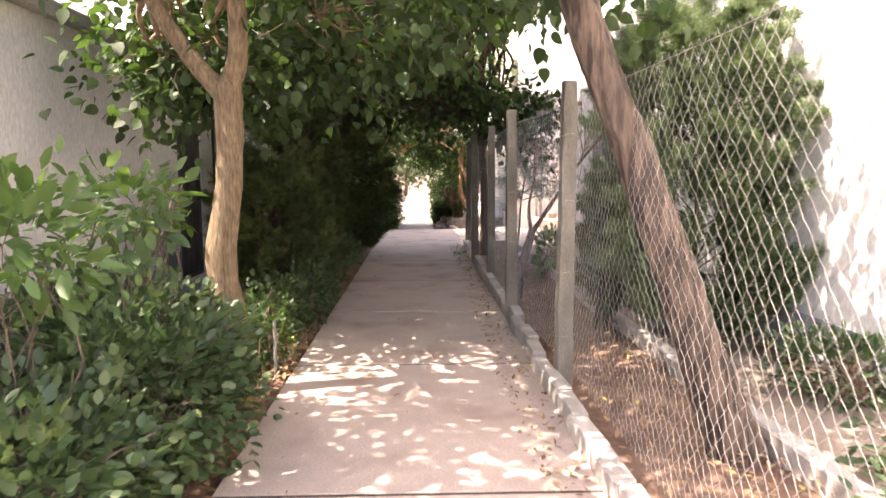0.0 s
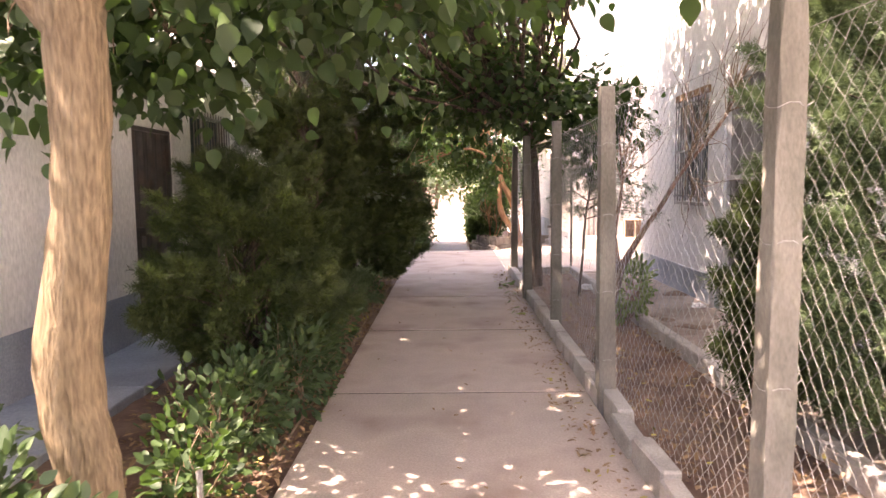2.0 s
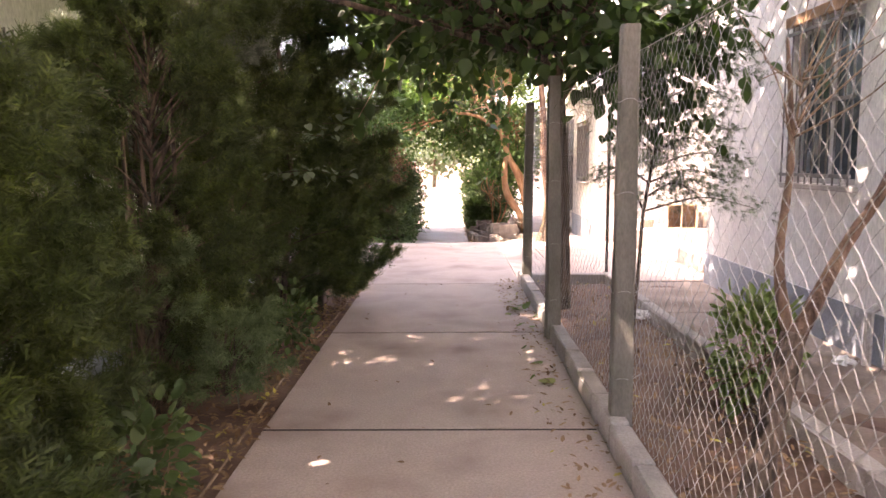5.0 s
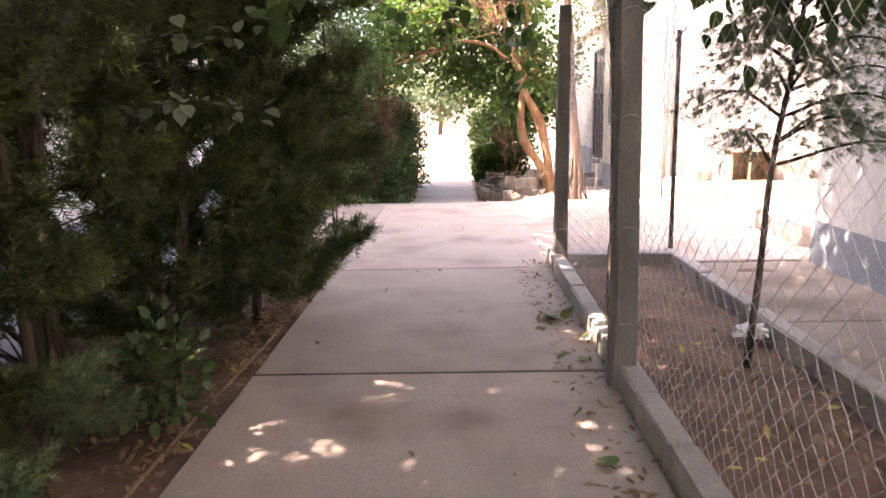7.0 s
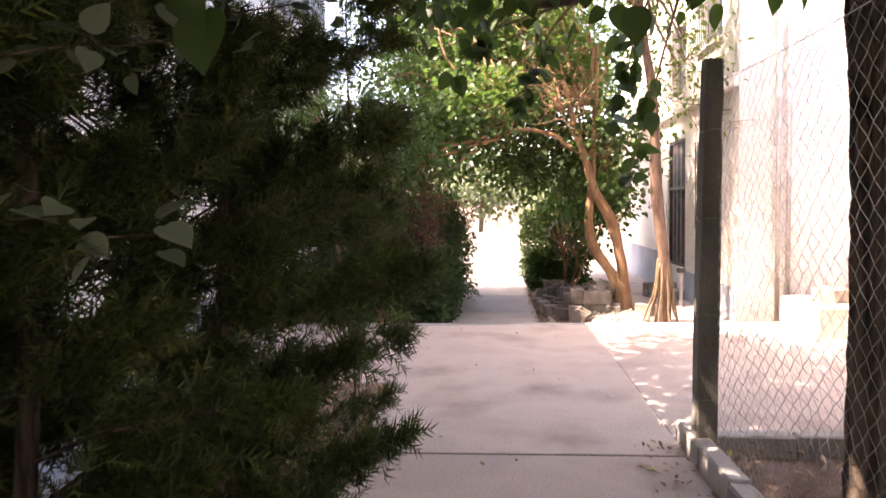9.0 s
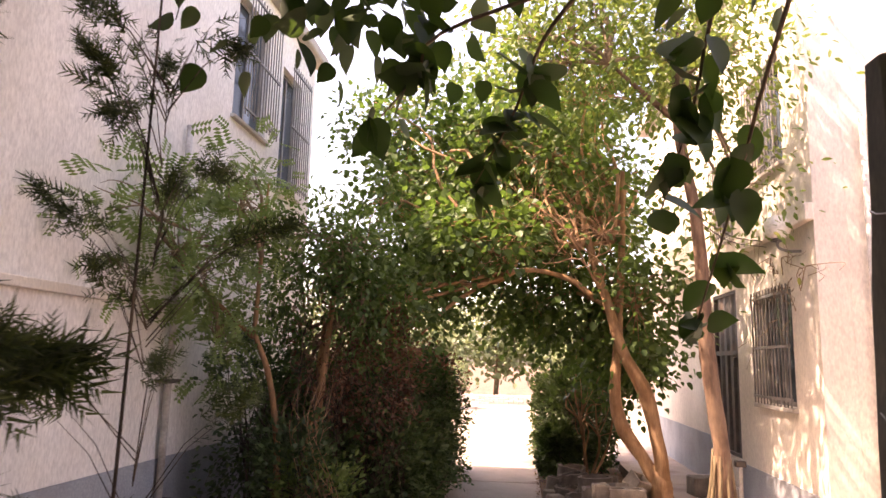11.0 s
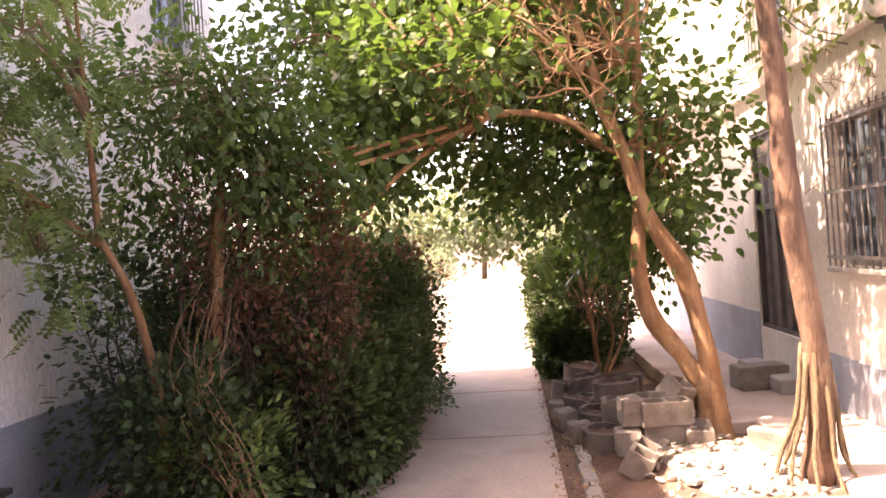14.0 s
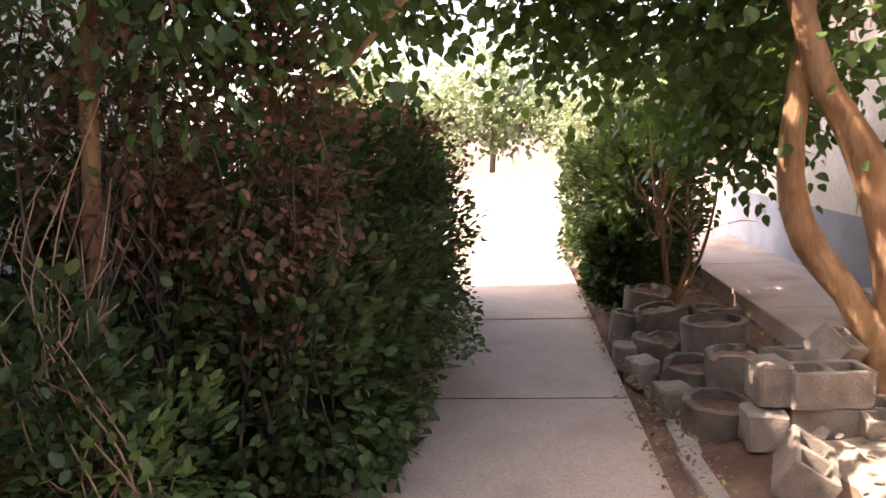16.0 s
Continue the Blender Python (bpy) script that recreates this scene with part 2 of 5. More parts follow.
def tube_arrays(pts, radii, sides=8, rough=0.0, rng=None):
    """A tube along points with a radius at each."""
    p = np.array(pts, float)
    r = np.array(radii, float)
    d = np.gradient(p, axis=0)
    d /= np.linalg.norm(d, axis=1)[:, None] + 1e-9
    ref = np.array([0.0, 1.0, 0.0]) if abs(d[0][1]) < 0.9 else np.array([1.0, 0, 0])
    u = np.cross(d, ref)
    u /= np.linalg.norm(u, axis=1)[:, None]
    w = np.cross(d, u)
    a = np.linspace(0, 2 * math.pi, sides, endpoint=False)
    rad = np.repeat(r[:, None], sides, 1)
    if rough and rng is not None:
        rad = rad * (1 + rng.uniform(-rough, rough, rad.shape))
    v = p[:, None, :] + rad[:, :, None] * (np.cos(a)[None, :, None] * u[:, None, :] + np.sin(a)[None, :, None] * w[:, None, :])
    v = v.reshape(-1, 3)
    k = len(p)
    f = []
    for i in range(k - 1):
        for j in range(sides):
            b0, b1 = i * sides + j, i * sides + (j + 1) % sides
            f.append([b0, b1, b1 + sides, b0 + sides])
    f.append(list(range(sides))[::-1])
    f.append(list(range((k - 1) * sides, k * sides)))
    return v, f


def bend(points, n=12):
    """Smooth polyline through points (Catmull-Rom)."""
    p = np.array(points, float)
    if len(p) < 3:
        return np.array([p[0] + (p[-1] - p[0]) * t for t in np.linspace(0, 1, n)])
    q = np.vstack([2 * p[0] - p[1], p, 2 * p[-1] - p[-2]])
    out = []
    m = max(2, n // (len(p) - 1))
    for i in range(1, len(q) - 2):
        for t in np.linspace(0, 1, m, endpoint=False):
            a, b, c, d = q[i - 1], q[i], q[i + 1], q[i + 2]
            out.append(0.5 * (2 * b + (c - a) * t + (2 * a - 5 * b + 4 * c - d) * t * t + (3 * b - a - 3 * c + d) * t ** 3))
    out.append(p[-1])
    return np.array(out)


class Heap:
    """Collects many small tubes into one mesh."""
    def __init__(self):
        self.v, self.f, self.n = [], [], 0

    def add(self, v, f):
        self.v.append(v)
        self.f += [[i + self.n for i in q] for q in f]
        self.n += len(v)

    def tube(self, pts, radii, sides=5, rough=0.0, rng=None):
        self.add(*tube_arrays(pts, radii, sides, rough, rng))

    def link(self, name, mat, parent=None, label="", smooth=True):
        return link_mesh(name, np.vstack(self.v), self.f, mat, parent, label, smooth)


def blade_shape(halves, keel=0.06, tip=-0.12):
    """A leaf of two halves along a midrib; halves: (y, half width)."""
    v, f = [], []
    for y, w in halves:
        v += [(-w, y, keel * w / 0.4 + tip * y * y), (0, y, -0.02 + tip * y * y), (w, y, keel * w / 0.4 + tip * y * y)]
    for i in range(len(halves) - 1):
        a, b = 3 * i, 3 * i + 3
        f += [[a, a + 1, b + 1, b], [a + 1, a + 2, b + 2, b + 1]]
    return np.array(v), f


BROAD = blade_shape(((-0.06, 0.16), (0.04, 0.33), (0.22, 0.42), (0.45, 0.40), (0.68, 0.27), (0.86, 0.12), (1.0, 0.01)))
BROAD_LOW = (np.array([(0, 0, 0), (-0.42, 0.22, 0.06), (-0.40, 0.62, 0.05), (0, 1.0, -0.10), (0.40, 0.62, 0.05), (0.42, 0.22, 0.06)]), [[0, 3, 2, 1], [0, 5, 4, 3]])
OVAL = (np.array([(0, 0, 0), (-0.24, 0.35, 0.04), (-0.17, 0.75, 0.03), (0, 1.0, -0.05), (0.17, 0.75, 0.03), (0.24, 0.35, 0.04)]), [[0, 3, 2, 1], [0, 5, 4, 3]])

PRIVET_LEAF = (np.array([(0, 0, 0), (-0.27, 0.22, 0.05), (-0.33, 0.5, 0.05), (-0.2, 0.8, 0.02), (0, 1.0, -0.08), (0.2, 0.8, 0.02), (0.33, 0.5, 0.05), (0.27, 0.22, 0.05)]), [[0, 4, 3, 2, 1], [0, 7, 6, 5, 4]])


def needle_shape():
    """A drooping tuft of pine needles."""
    v, f = [], []
    for i in range(13):
        a = -0.6 + 1.2 * i / 12
        k, w = len(v), 0.013
        v.extend([(-w + 0.02 * a, 0.03 * abs(a), 0), (w + 0.02 * a, 0.03 * abs(a), 0), (math.sin(a) * 0.85, math.cos(a), 0.12 * math.cos(7 * a) - 0.15)])
        f.append([k, k + 1, k + 2])
    return np.array(v), f


def spray_shape():
    """A feathery flat spray: thin blades off a curved rib."""
    v, f = [], []

    def blade(x, y, dx, dy, w, z):
        k = len(v)
        nx, ny = -dy * w, dx * w
        v.extend([(x - nx, y - ny, 0), (x + nx, y + ny, 0), (x + dx, y + dy, z)])
        f.append([k, k + 1, k + 2])
    blade(0, 0, 0.05, 1.0, 0.025, -0.12)
    for i, y in enumerate((0.05, 0.22, 0.38, 0.54, 0.70)):
        for s in (-1, 1):
            blade(0.03 * y, y + 0.07 * (s > 0), s * (0.40 - 0.30 * y), 0.24 + 0.05 * (i % 2), 0.085, 0.10 * (1 if (i + (s > 0)) % 2 else -1))
    return np.array(v), f


def fern_shape(k=5):
    """A pinnate leaf: pairs of leaflets on a midrib."""
    v, f = [], []
    for i in range(k):
        y = 0.15 + 0.8 * i / k
        for s in (-1, 1):
            n = len(v)
            v.extend([(0, y, 0), (s * 0.14, y - 0.06, 0.02), (s * 0.34, y + 0.06, -0.03), (s * 0.15, y + 0.10, 0.02)])
            f.append([n, n + 1, n + 2, n + 3] if s > 0 else [n, n + 3, n + 2, n + 1])
    return np.array(v), f


SPRAY, FERN, NEEDLES = spray_shape(), fern_shape(), needle_shape()


def leaves(name, centres, ways, sizes, shape, mat, rng, parent=None, label="", droop=0.3, flat=0.5):
    """One mesh of many leaves: at centres, pointing along ways."""
    c, d = np.asarray(centres, float), np.asarray(ways, float)
    d = d + rng.normal(0, 0.45, d.shape)
    d[:, 2] -= droop
    d /= np.linalg.norm(d, axis=1)[:, None] + 1e-9
    up = rng.normal(0, 1 - flat, d.shape)
    up[:, 2] += flat * 1.6
    x = np.cross(d, up)
    x /= np.linalg.norm(x, axis=1)[:, None] + 1e-9
    z = np.cross(x, d)
    tv, tf = shape
    s = np.asarray(sizes)[:, None, None]
    v = c[:, None, :] + s * (tv[None, :, 0, None] * x[:, None, :] + tv[None, :, 1, None] * d[:, None, :] + tv[None, :, 2, None] * z[:, None, :])
    k, n = len(tv), len(c)
    base = np.arange(n) * k
    groups = {}
    for q in tf:
        groups.setdefault(len(q), []).append(q)
    me = bpy.data.meshes.new(name)
    loops, starts = [], []
    at = 0
    for size, qs in groups.items():
        a = (base[:, None, None] + np.array(qs)[None]).reshape(-1, size)
        loops.append(a.ravel())
        starts.append(at + np.arange(len(a)) * size)
        at += a.size
    loops, starts = np.concatenate(loops), np.concatenate(starts)
    me.vertices.add(n * k)
    me.vertices.foreach_set("co", v.reshape(-1).astype(np.float32))
    me.loops.add(len(loops))
    me.loops.foreach_set("vertex_index", loops.astype(np.int32))
    me.polygons.add(len(starts))
    me.polygons.foreach_set("loop_start", starts.astype(np.int32))
    me.update(calc_edges=True)
    me.materials.append(mat)
    ob = new(name, me)
    ob.parent = parent
    if label:
        tagged(ob, label)
    return ob


def in_blob(rng, n, centre, radii, shell=0.0):
    """Random points in an ellipsoid; shell 0..1 pushes them to its skin."""
    d = rng.normal(0, 1, (n, 3))
    d /= np.linalg.norm(d, axis=1)[:, None]
    r = rng.uniform(0, 1, n) ** (1 / 3)
    r = shell + (1 - shell) * r
    return np.array(centre) + d * r[:, None] * np.array(radii), d


def clumped(rng, centres, per, spread):
    c = np.repeat(centres, per, 0)
    off = rng.normal(0, 1, c.shape) * spread
    return c + off, off / (np.linalg.norm(off, axis=1)[:, None] + 1e-9)


# ---- ground and paving ----
def grid_ground():
    xs = np.unique(np.concatenate([np.linspace(-600, -20, 12), np.linspace(-20, -6, 15), np.arange(-6, 6.01, 0.2), np.linspace(6, 20, 15), np.linspace(20, 600, 12)]))
    ys = np.unique(np.concatenate([np.linspace(-600, -10, 10), np.linspace(-10, -3, 8), np.arange(-3, 30.01, 0.2), np.linspace(30, 60, 16), np.linspace(60, 900, 12)]))
    v = []
    for y in ys:
        for x in xs:
            z = -0.035 if y < 19.75 else -0.30
            near = -6 < x < 6 and -3 < y < 30
            if -0.95 < x < 1.15 and y < 19.75:
                z = -0.11
            elif near:
                z += 0.035 * noise.noise(Vector((x * 1.3, y * 1.3, 0))) + 0.012 * noise.noise(Vector((x * 6, y * 6, 3)))
                if y > 19.9 and 0.75 < x < 3.0:
                    z += 0.14 * min(1, (x - 0.75) / 0.5) * max(0, 1 - max(0, y - 21.2) / 1.5)
            else:
                z -= 0.02
            v.append((x, y, z))
    n = len(xs)
    f = [[j * n + i, j * n + i + 1, (j + 1) * n + i + 1, (j + 1) * n + i] for j in range(len(ys) - 1) for i in range(n - 1)]
    ob = link_mesh("ground", v, f, M_SOIL, smooth=True)
    return tagged(ob, "bare brown soil of the garden beds", "soil", kind="structure")


grid_ground()
JOINTS = [-4.1, -1.65, 0.78, 3.20, 5.60, 7.87, 10.25, 12.61, 15.20, 19.70]
path = tagged(empty("path"), "pale concrete garden path in long slabs with dark joints", "path", kind="structure")
for i, (a, b) in enumerate(zip(JOINTS, JOINTS[1:])):
    box("slab", -0.9, 1.10, a + 0.015, b - 0.015, -0.12, 0.0015 * math.sin(i * 2.1), M_SLAB, path, bevel=0.005)
    if i:
        box("joint", -0.9, 1.09, a - 0.0145, a + 0.0145, -0.11, -0.0045, M_JOINT, path)
plaza = tagged(empty("pavement"), "pale concrete paving of the crossing", "paving", kind="structure")
for a, b in ((1.106, 3.7), (3.712, 6.5), (6.512, 10.0)):
    box("slab", a, b, 15.38, 19.70, -0.12, -0.004, M_SLAB, plaza, bevel=0.008)
for a, b in ((-3.25, -2.0), (-1.99, -0.906)):
    box("slab", a, b, 16.9, 19.70, -0.12, -0.006, M_SLAB, plaza, bevel=0.008)
box("step_edge", -5.8, 10.0, 19.712, 19.84, -0.4, 0.0, M_KERB, plaza, bevel=0.01)
low = tagged(empty("lower_path"), "lower concrete path one step down, in shade", "path", kind="structure")
for i, (a, b) in enumerate(zip([19.85, 22.15, 24.09, 25.9, 27.5], [22.15, 24.09, 25.9, 27.5, 28.9])):
    box("slab", -0.95, 0.57, a + 0.014, b - 0.014, -0.36, -0.22 - 0.001 * (i % 2), M_SLAB, low, bevel=0.005)
    if i:
        box("joint", -0.94, 0.56, a - 0.0135, a + 0.0135, -0.36, -0.2255, M_JOINT, low)
yard = box("road", -40, 40, 28.92, 44, -0.34, -0.235, M_GROUND)
tagged(yard, "sunlit bare pale yard beyond the path", "yard", kind="structure")
walkway = tagged(empty("side_walkway"), "concrete walkway along the white building", "walkway", kind="structure")
for a, b in ((21.9, 24.0), (24.0, 26.1), (26.1, 28.9)):
    box("slab", 1.98, 3.06, a + 0.006, b - 0.006, -0.35, -0.13, M_SLAB, walkway, bevel=0.008)
box("slab", 2.25, 3.06, 19.97, 21.888, -0.35, -0.10, M_SLAB, walkway, bevel=0.008)
right_walk = tagged(empty("wall_walkway"), "dusty concrete strip at the foot of the wall", "walkway", kind="structure")
for a, b in ((-4, -0.5), (-0.5, 3.0), (3.0, 6.5), (6.5, 10.0), (10.0, 13.5), (13.5, 15.36)):
    box("slab", 2.36, 3.53, a + 0.006, b - 0.006, -0.20, -0.02, M_DUST, right_walk, bevel=0.01)
left_walk = tagged(empty("left_walkway"), "grey concrete strip along the white house wall", "walkway", kind="structure")
for a, b in ((-4, 0), (0, 4), (4, 8), (8, 12), (12, 16.88)):
    box("slab", -3.27, -2.45, a + 0.006, b - 0.006, -0.15, 0.03, M_PLINTH, left_walk, bevel=0.01)


# ---- buildings ----
def wall_along_y(name, x, t, y0, y1, z0, z1, holes, mat, label):
    """A wall whose face is at x and whose thickness goes to x + t, with openings (ya, yb, za, zb)."""
    bm = bmesh.new()
    ys = sorted({y0, y1, *[h[0] for h in holes], *[h[1] for h in holes]})
    zs = sorted({z0, z1, *[h[2] for h in holes], *[h[3] for h in holes]})
    for a, b in zip(ys, ys[1:]):
        for c, d in zip(zs, zs[1:]):
            hole = any(h[0] <= (a + b) / 2 <= h[1] and h[2] <= (c + d) / 2 <= h[3] for h in holes)
            if not hole:
                cuboid(bm, min(x, x + t), max(x, x + t), a, b, c, d)
    bmesh.ops.remove_doubles(bm, verts=bm.verts[:], dist=0.0005)
    seen = {}
    for f in bm.faces[:]:
        key = tuple(round(v, 3) for v in f.calc_center_median())
        seen.setdefault(key, []).append(f)
    doubled = [f for fs in seen.values() if len(fs) > 1 for f in fs]
    bmesh.ops.delete(bm, geom=doubled, context="FACES")
    ob = part(name, bm, mat)
    return tagged(ob, label, "wall", kind="structure")


def bars(parent, x, ya, yb, za, zb, step, r, mat, name="bar", cross=()):
    n = max(2, int((yb - ya) / step))
    v, f = tube_arrays([(0, 0, za), (0, 0, zb)], [r, r], 6)
    first = link_mesh(name, v, f, mat, parent)
    first.location = (x, ya + 0.02, 0)
    for i in range(1, n + 1):
        share(name, first, Matrix.Translation((x, ya + 0.02 + (yb - ya - 0.04) * i / n, 0)), parent)
    for z in cross:
        box("cross_bar", x - 0.012, x + 0.012, ya, yb, z - 0.015, z + 0.015, mat, parent)


def window_y(name, x, into, ya, yb, za, zb, label, frame_mat, bar_x, step=0.11, cross=None, shade=0.0):
    """A barred window in a wall facing along x. into: +1 or -1, the way into the wall."""
    w = tagged(empty(name, (0, 0, 0)), label, "window", kind="structure")
    fx = x + into * 0.10
    e = 0.05
    bm = bmesh.new()
    lo, hi = min(fx, fx + into * 0.05), max(fx, fx + into * 0.05)
    ym = (ya + yb) / 2
    for c in ((ya + .002, ya + e, za + .002, zb - .002), (yb - e, yb - .002, za + .002, zb - .002), (ya + e, yb - e, za + .002, za + e), (ya + e, yb - e, zb - e, zb - .002), (ym - e / 2, ym + e / 2, za + e, zb - e)):
        cuboid(bm, lo, hi, c[0], c[1], c[2], c[3])
    part("window_frame", bm, frame_mat, w)
    for a, b in ((ya + e, ym - e / 2), (ym + e / 2, yb - e)):
        box("pane", fx + into * 0.022, fx + into * 0.030, a, b, za + e, zb - e, M_GLASS, w)
    box("window_sill", min(x - into * 0.06, x + into * 0.09), max(x - into * 0.06, x + into * 0.09), ya - 0.05, yb + 0.05, za - 0.05, za - 0.002, M_ROOF, w, bevel=0.008)
    bars(w, bar_x, ya - 0.02, yb + 0.02, za - 0.0, zb + 0.02, step, 0.009, M_GREYMETAL, "bar", cross if cross is not None else (za + 0.08, (za + zb) / 2, zb - 0.06))
    return w


def sheet_door(name, x, into, ya, yb, za, zb, label, leaf_mat, frame_mat, split=0.5):
    """A ribbed sheet-metal door in a frame, with a rail across."""
    d = tagged(empty(name), label, "door", kind="structure")
    fx0, fx1 = sorted((x + into * 0.02, x + into * 0.08))
    bm = bmesh.new()
    e = 0.045
    for c in ((ya + .003, ya + e, za + .003, zb - .003), (yb - e, yb - .003, za + .003, zb - .003), (ya + e, yb - e, za + .003, za + e), (ya + e, yb - e, zb - e, zb - .003)):
        cuboid(bm, fx0, fx1, *c)
    part("door_frame", bm, frame_mat, d)
    zm = za + (zb - za) * split
    box("rail", fx0 - 0.004, fx1, ya + e, yb - e, zm - 0.03, zm + 0.03, frame_mat, d)
    mid = x + into * 0.055
    for za2, zb2, nm in ((za + e, zm - 0.03, "lower_panel"), (zm + 0.03, zb - e, "upper_panel")):
        n = 16
        v, f = [], []
        for i in range(n + 1):
            y = ya + e + (yb - ya - 2 * e) * i / n
            o = 0.012 * (1 if i % 4 in (1, 2) else -1)
            v += [(mid - into * o, y, za2), (mid - into * o, y, zb2), (mid - into * o + into * 0.006, y, zb2), (mid - into * o + into * 0.006, y, za2)]
        for i in range(n):
            a, b = 4 * i, 4 * i + 4
            f += [[a, b, b + 1, a + 1], [a + 3, a + 2, b + 2, b + 3], [a + 1, b + 1, b + 2, a + 2]]
        link_mesh(nm, v, f, leaf_mat, d)
    box("handle", x - into * 0.02 - 0.01, x - into * 0.02 + 0.04, ya + 0.09, ya + 0.12, zm - 0.18, zm - 0.06, M_DARKMETAL_SHADE, d, bevel=0.004)
    return d


# right house, beside the fence
wall_along_y("wall_east", 3.53, 0.3, -6, 15.3, -0.1, 5.1, [(10.21, 11.47, 0.42, 2.92), (12.03, 13.20, 1.35, 2.80)], M_WALL, "white plastered house wall in dappled sun")
box("plinth_east", 3.515, 3.528, -6, 10.19, -0.05, 0.38, M_PLINTH)
tagged(bpy.data.objects["plinth_east"], "grey painted foot of the house wall", "plinth", kind="structure")
tagged(box("plinth_far", 3.515, 3.528, 11.49, 15.3, -0.05, 0.38, M_PLINTH), "grey painted foot of the house wall", "plinth", kind="structure")
wall_end = box("wall_east_end", 3.83, 12.0, 15.0, 15.3, -0.1, 5.1, M_WALL)
tagged(wall_end, "plain white end wall of the house", "wall", kind="structure")
tagged(box("roof_east", 3.23, 12.0, -6, 15.55, 5.1, 5.28, M_ROOF, bevel=0.02), "flat concrete roof edge", "roof", kind="structure")
sheet_door("door_1", 3.53, 1, 10.21, 11.47, 0.42, 2.92, "closed grey ribbed metal door with pale frame", M_GREYMETAL, M_PALEMETAL, 0.504)
window_y("window_1", 3.53, 1, 12.03, 13.20, 1.35, 2.80, "barred window with greenish frame", M_PALEMETAL, 3.47)
tagged(box("lintel", 3.48, 3.528, 11.95, 13.28, 2.82, 2.92, M_BARK_RED, bevel=0.006), "reddish lintel strip over the window", "trim", kind="structure")
# added dark panel: its colour gives the shade of the room inside
tagged(box("inner_dark", 3.88, 3.93, 10, 14, 0, 5.0, M_DARKMETAL_SHADE), "dark panel standing in for the shade of the room behind the window", "wall", kind="structure")

# second house, past the crossing
wall_along_y("wall_north_east", 3.08, 0.3, 20.3, 28.6, -0.3, 6.6, [(22.85, 24.0, 0.38, 2.55), (20.97, 22.08, 1.13, 2.39), (21.0, 22.1, 3.75, 5.0), (22.85, 23.75, 3.25, 4.40)], M_CREAM, "cream plastered house wall with sun streaks")
tagged(box("plinth_north", 3.065, 3.078, 24.02, 28.6, -0.3, 0.55, M_PLINTH), "blue grey painted foot of the wall", "plinth", kind="structure")
tagged(box("plinth_near", 3.065, 3.078, 20.3, 22.83, -0.3, 0.35, M_PLINTH), "blue grey painted foot of the wall", "plinth", kind="structure")
tagged(box("cornice", 2.99, 3.078, 20.28, 28.6, 2.95, 3.12, M_CREAM, bevel=0.01), "plaster cornice along the wall", "cornice", kind="structure")
tagged(box("wall_north_east_end", 3.382, 12.0, 20.3, 20.6, -0.3, 6.6, M_CREAM), "sunlit end wall of the second house", "wall", kind="structure")
tagged(box("roof_north_east", 2.85, 12.0, 20.1, 28.8, 6.6, 6.8, M_ROOF, bevel=0.02), "flat roof edge of the second house", "roof", kind="structure")
sheet_door("door_2", 3.08, 1, 22.85, 24.0, 0.38, 2.55, "dark ribbed metal door above a step", M_DARKMETAL_SHADE, M_DARKMETAL_SHADE, 0.62)
for i, (a, b, c, d) in enumerate(((20.97, 22.08, 1.13, 2.39), (21.0, 22.1, 3.75, 5.0), (22.85, 23.75, 3.25, 4.40))):
    window_y("window_%d" % (i + 2), 3.08, 1, a, b, c, d, "window behind upright steel bars", M_GREYMETAL, 3.03, 0.10)
# added dark panel in place of the unlit rooms of this house
tagged(box("inner_dark_north", 3.42, 3.46, 20.7, 28, 0, 6.2, M_DARKMETAL_SHADE), "dark panel standing in for the shade of the rooms behind the windows", "wall", kind="structure")
tagged(box("doorstep", 2.80, 3.06, 22.8, 24.05, -0.128, 0.02, M_KERB, bevel=0.015), "worn concrete doorstep", "step", kind="structure")

# left house
wall_along_y("wall_west", -3.27, -0.3, -6, 13.4, -0.1, 3.05, [(9.80, 10.85, 0.06, 2.30), (11.45, 12.85, 1.35, 2.62)], M_WALL, "white plastered house wall in shade")
tagged(box("plinth_west", -3.268, -3.255, -6, 9.78, 0.032, 0.55, M_PLINTH), "grey painted foot of the white wall", "plinth", kind="structure")
tagged(box("roof_west", -8, -3.15, -6, 13.4, 3.05, 3.2, M_ROOF, bevel=0.02), "flat roof edge of the left house", "roof", kind="structure")
sheet_door("door_3", -3.27, -1, 9.80, 10.85, 0.06, 2.30, "dark ribbed metal door", M_DARKMETAL_SHADE, M_DARKMETAL_SHADE, 0.5)
window_y("window_5", -3.27, -1, 11.45, 12.85, 1.35, 2.62, "window with pale upright bars", M_PALEMETAL, -3.22)
# added dark panel for the shade indoors, no room is built
tagged(box("inner_dark_west", -3.66, -3.6, 9.5, 13.5, 0, 2.9, M_DARKMETAL_SHADE), "dark panel standing in for the shade of the room behind the window", "wall", kind="structure")
# tall house on the left past the crossing
# near end drawn out to y 13.42 so the house shades the crossing
wall_along_y("wall_north_west", -3.27, -0.3, 13.42, 24.4, -0.4, 6.5, [(21.2, 22.3, 4.45, 6.1), (22.87, 23.72, 3.95, 5.82)], M_WALL, "tall cream house wall with barred windows")
tagged(box("plinth_north_west", -3.268, -3.255, 13.42, 24.4, -0.3, 0.5, M_PLINTH), "grey foot of the tall wall", "plinth", kind="structure")
tagged(box("wall_north_west_front", -9, -3.572, 13.42, 13.7, -0.3, 6.5, M_CREAM), "front wall of the tall house", "wall", kind="structure")
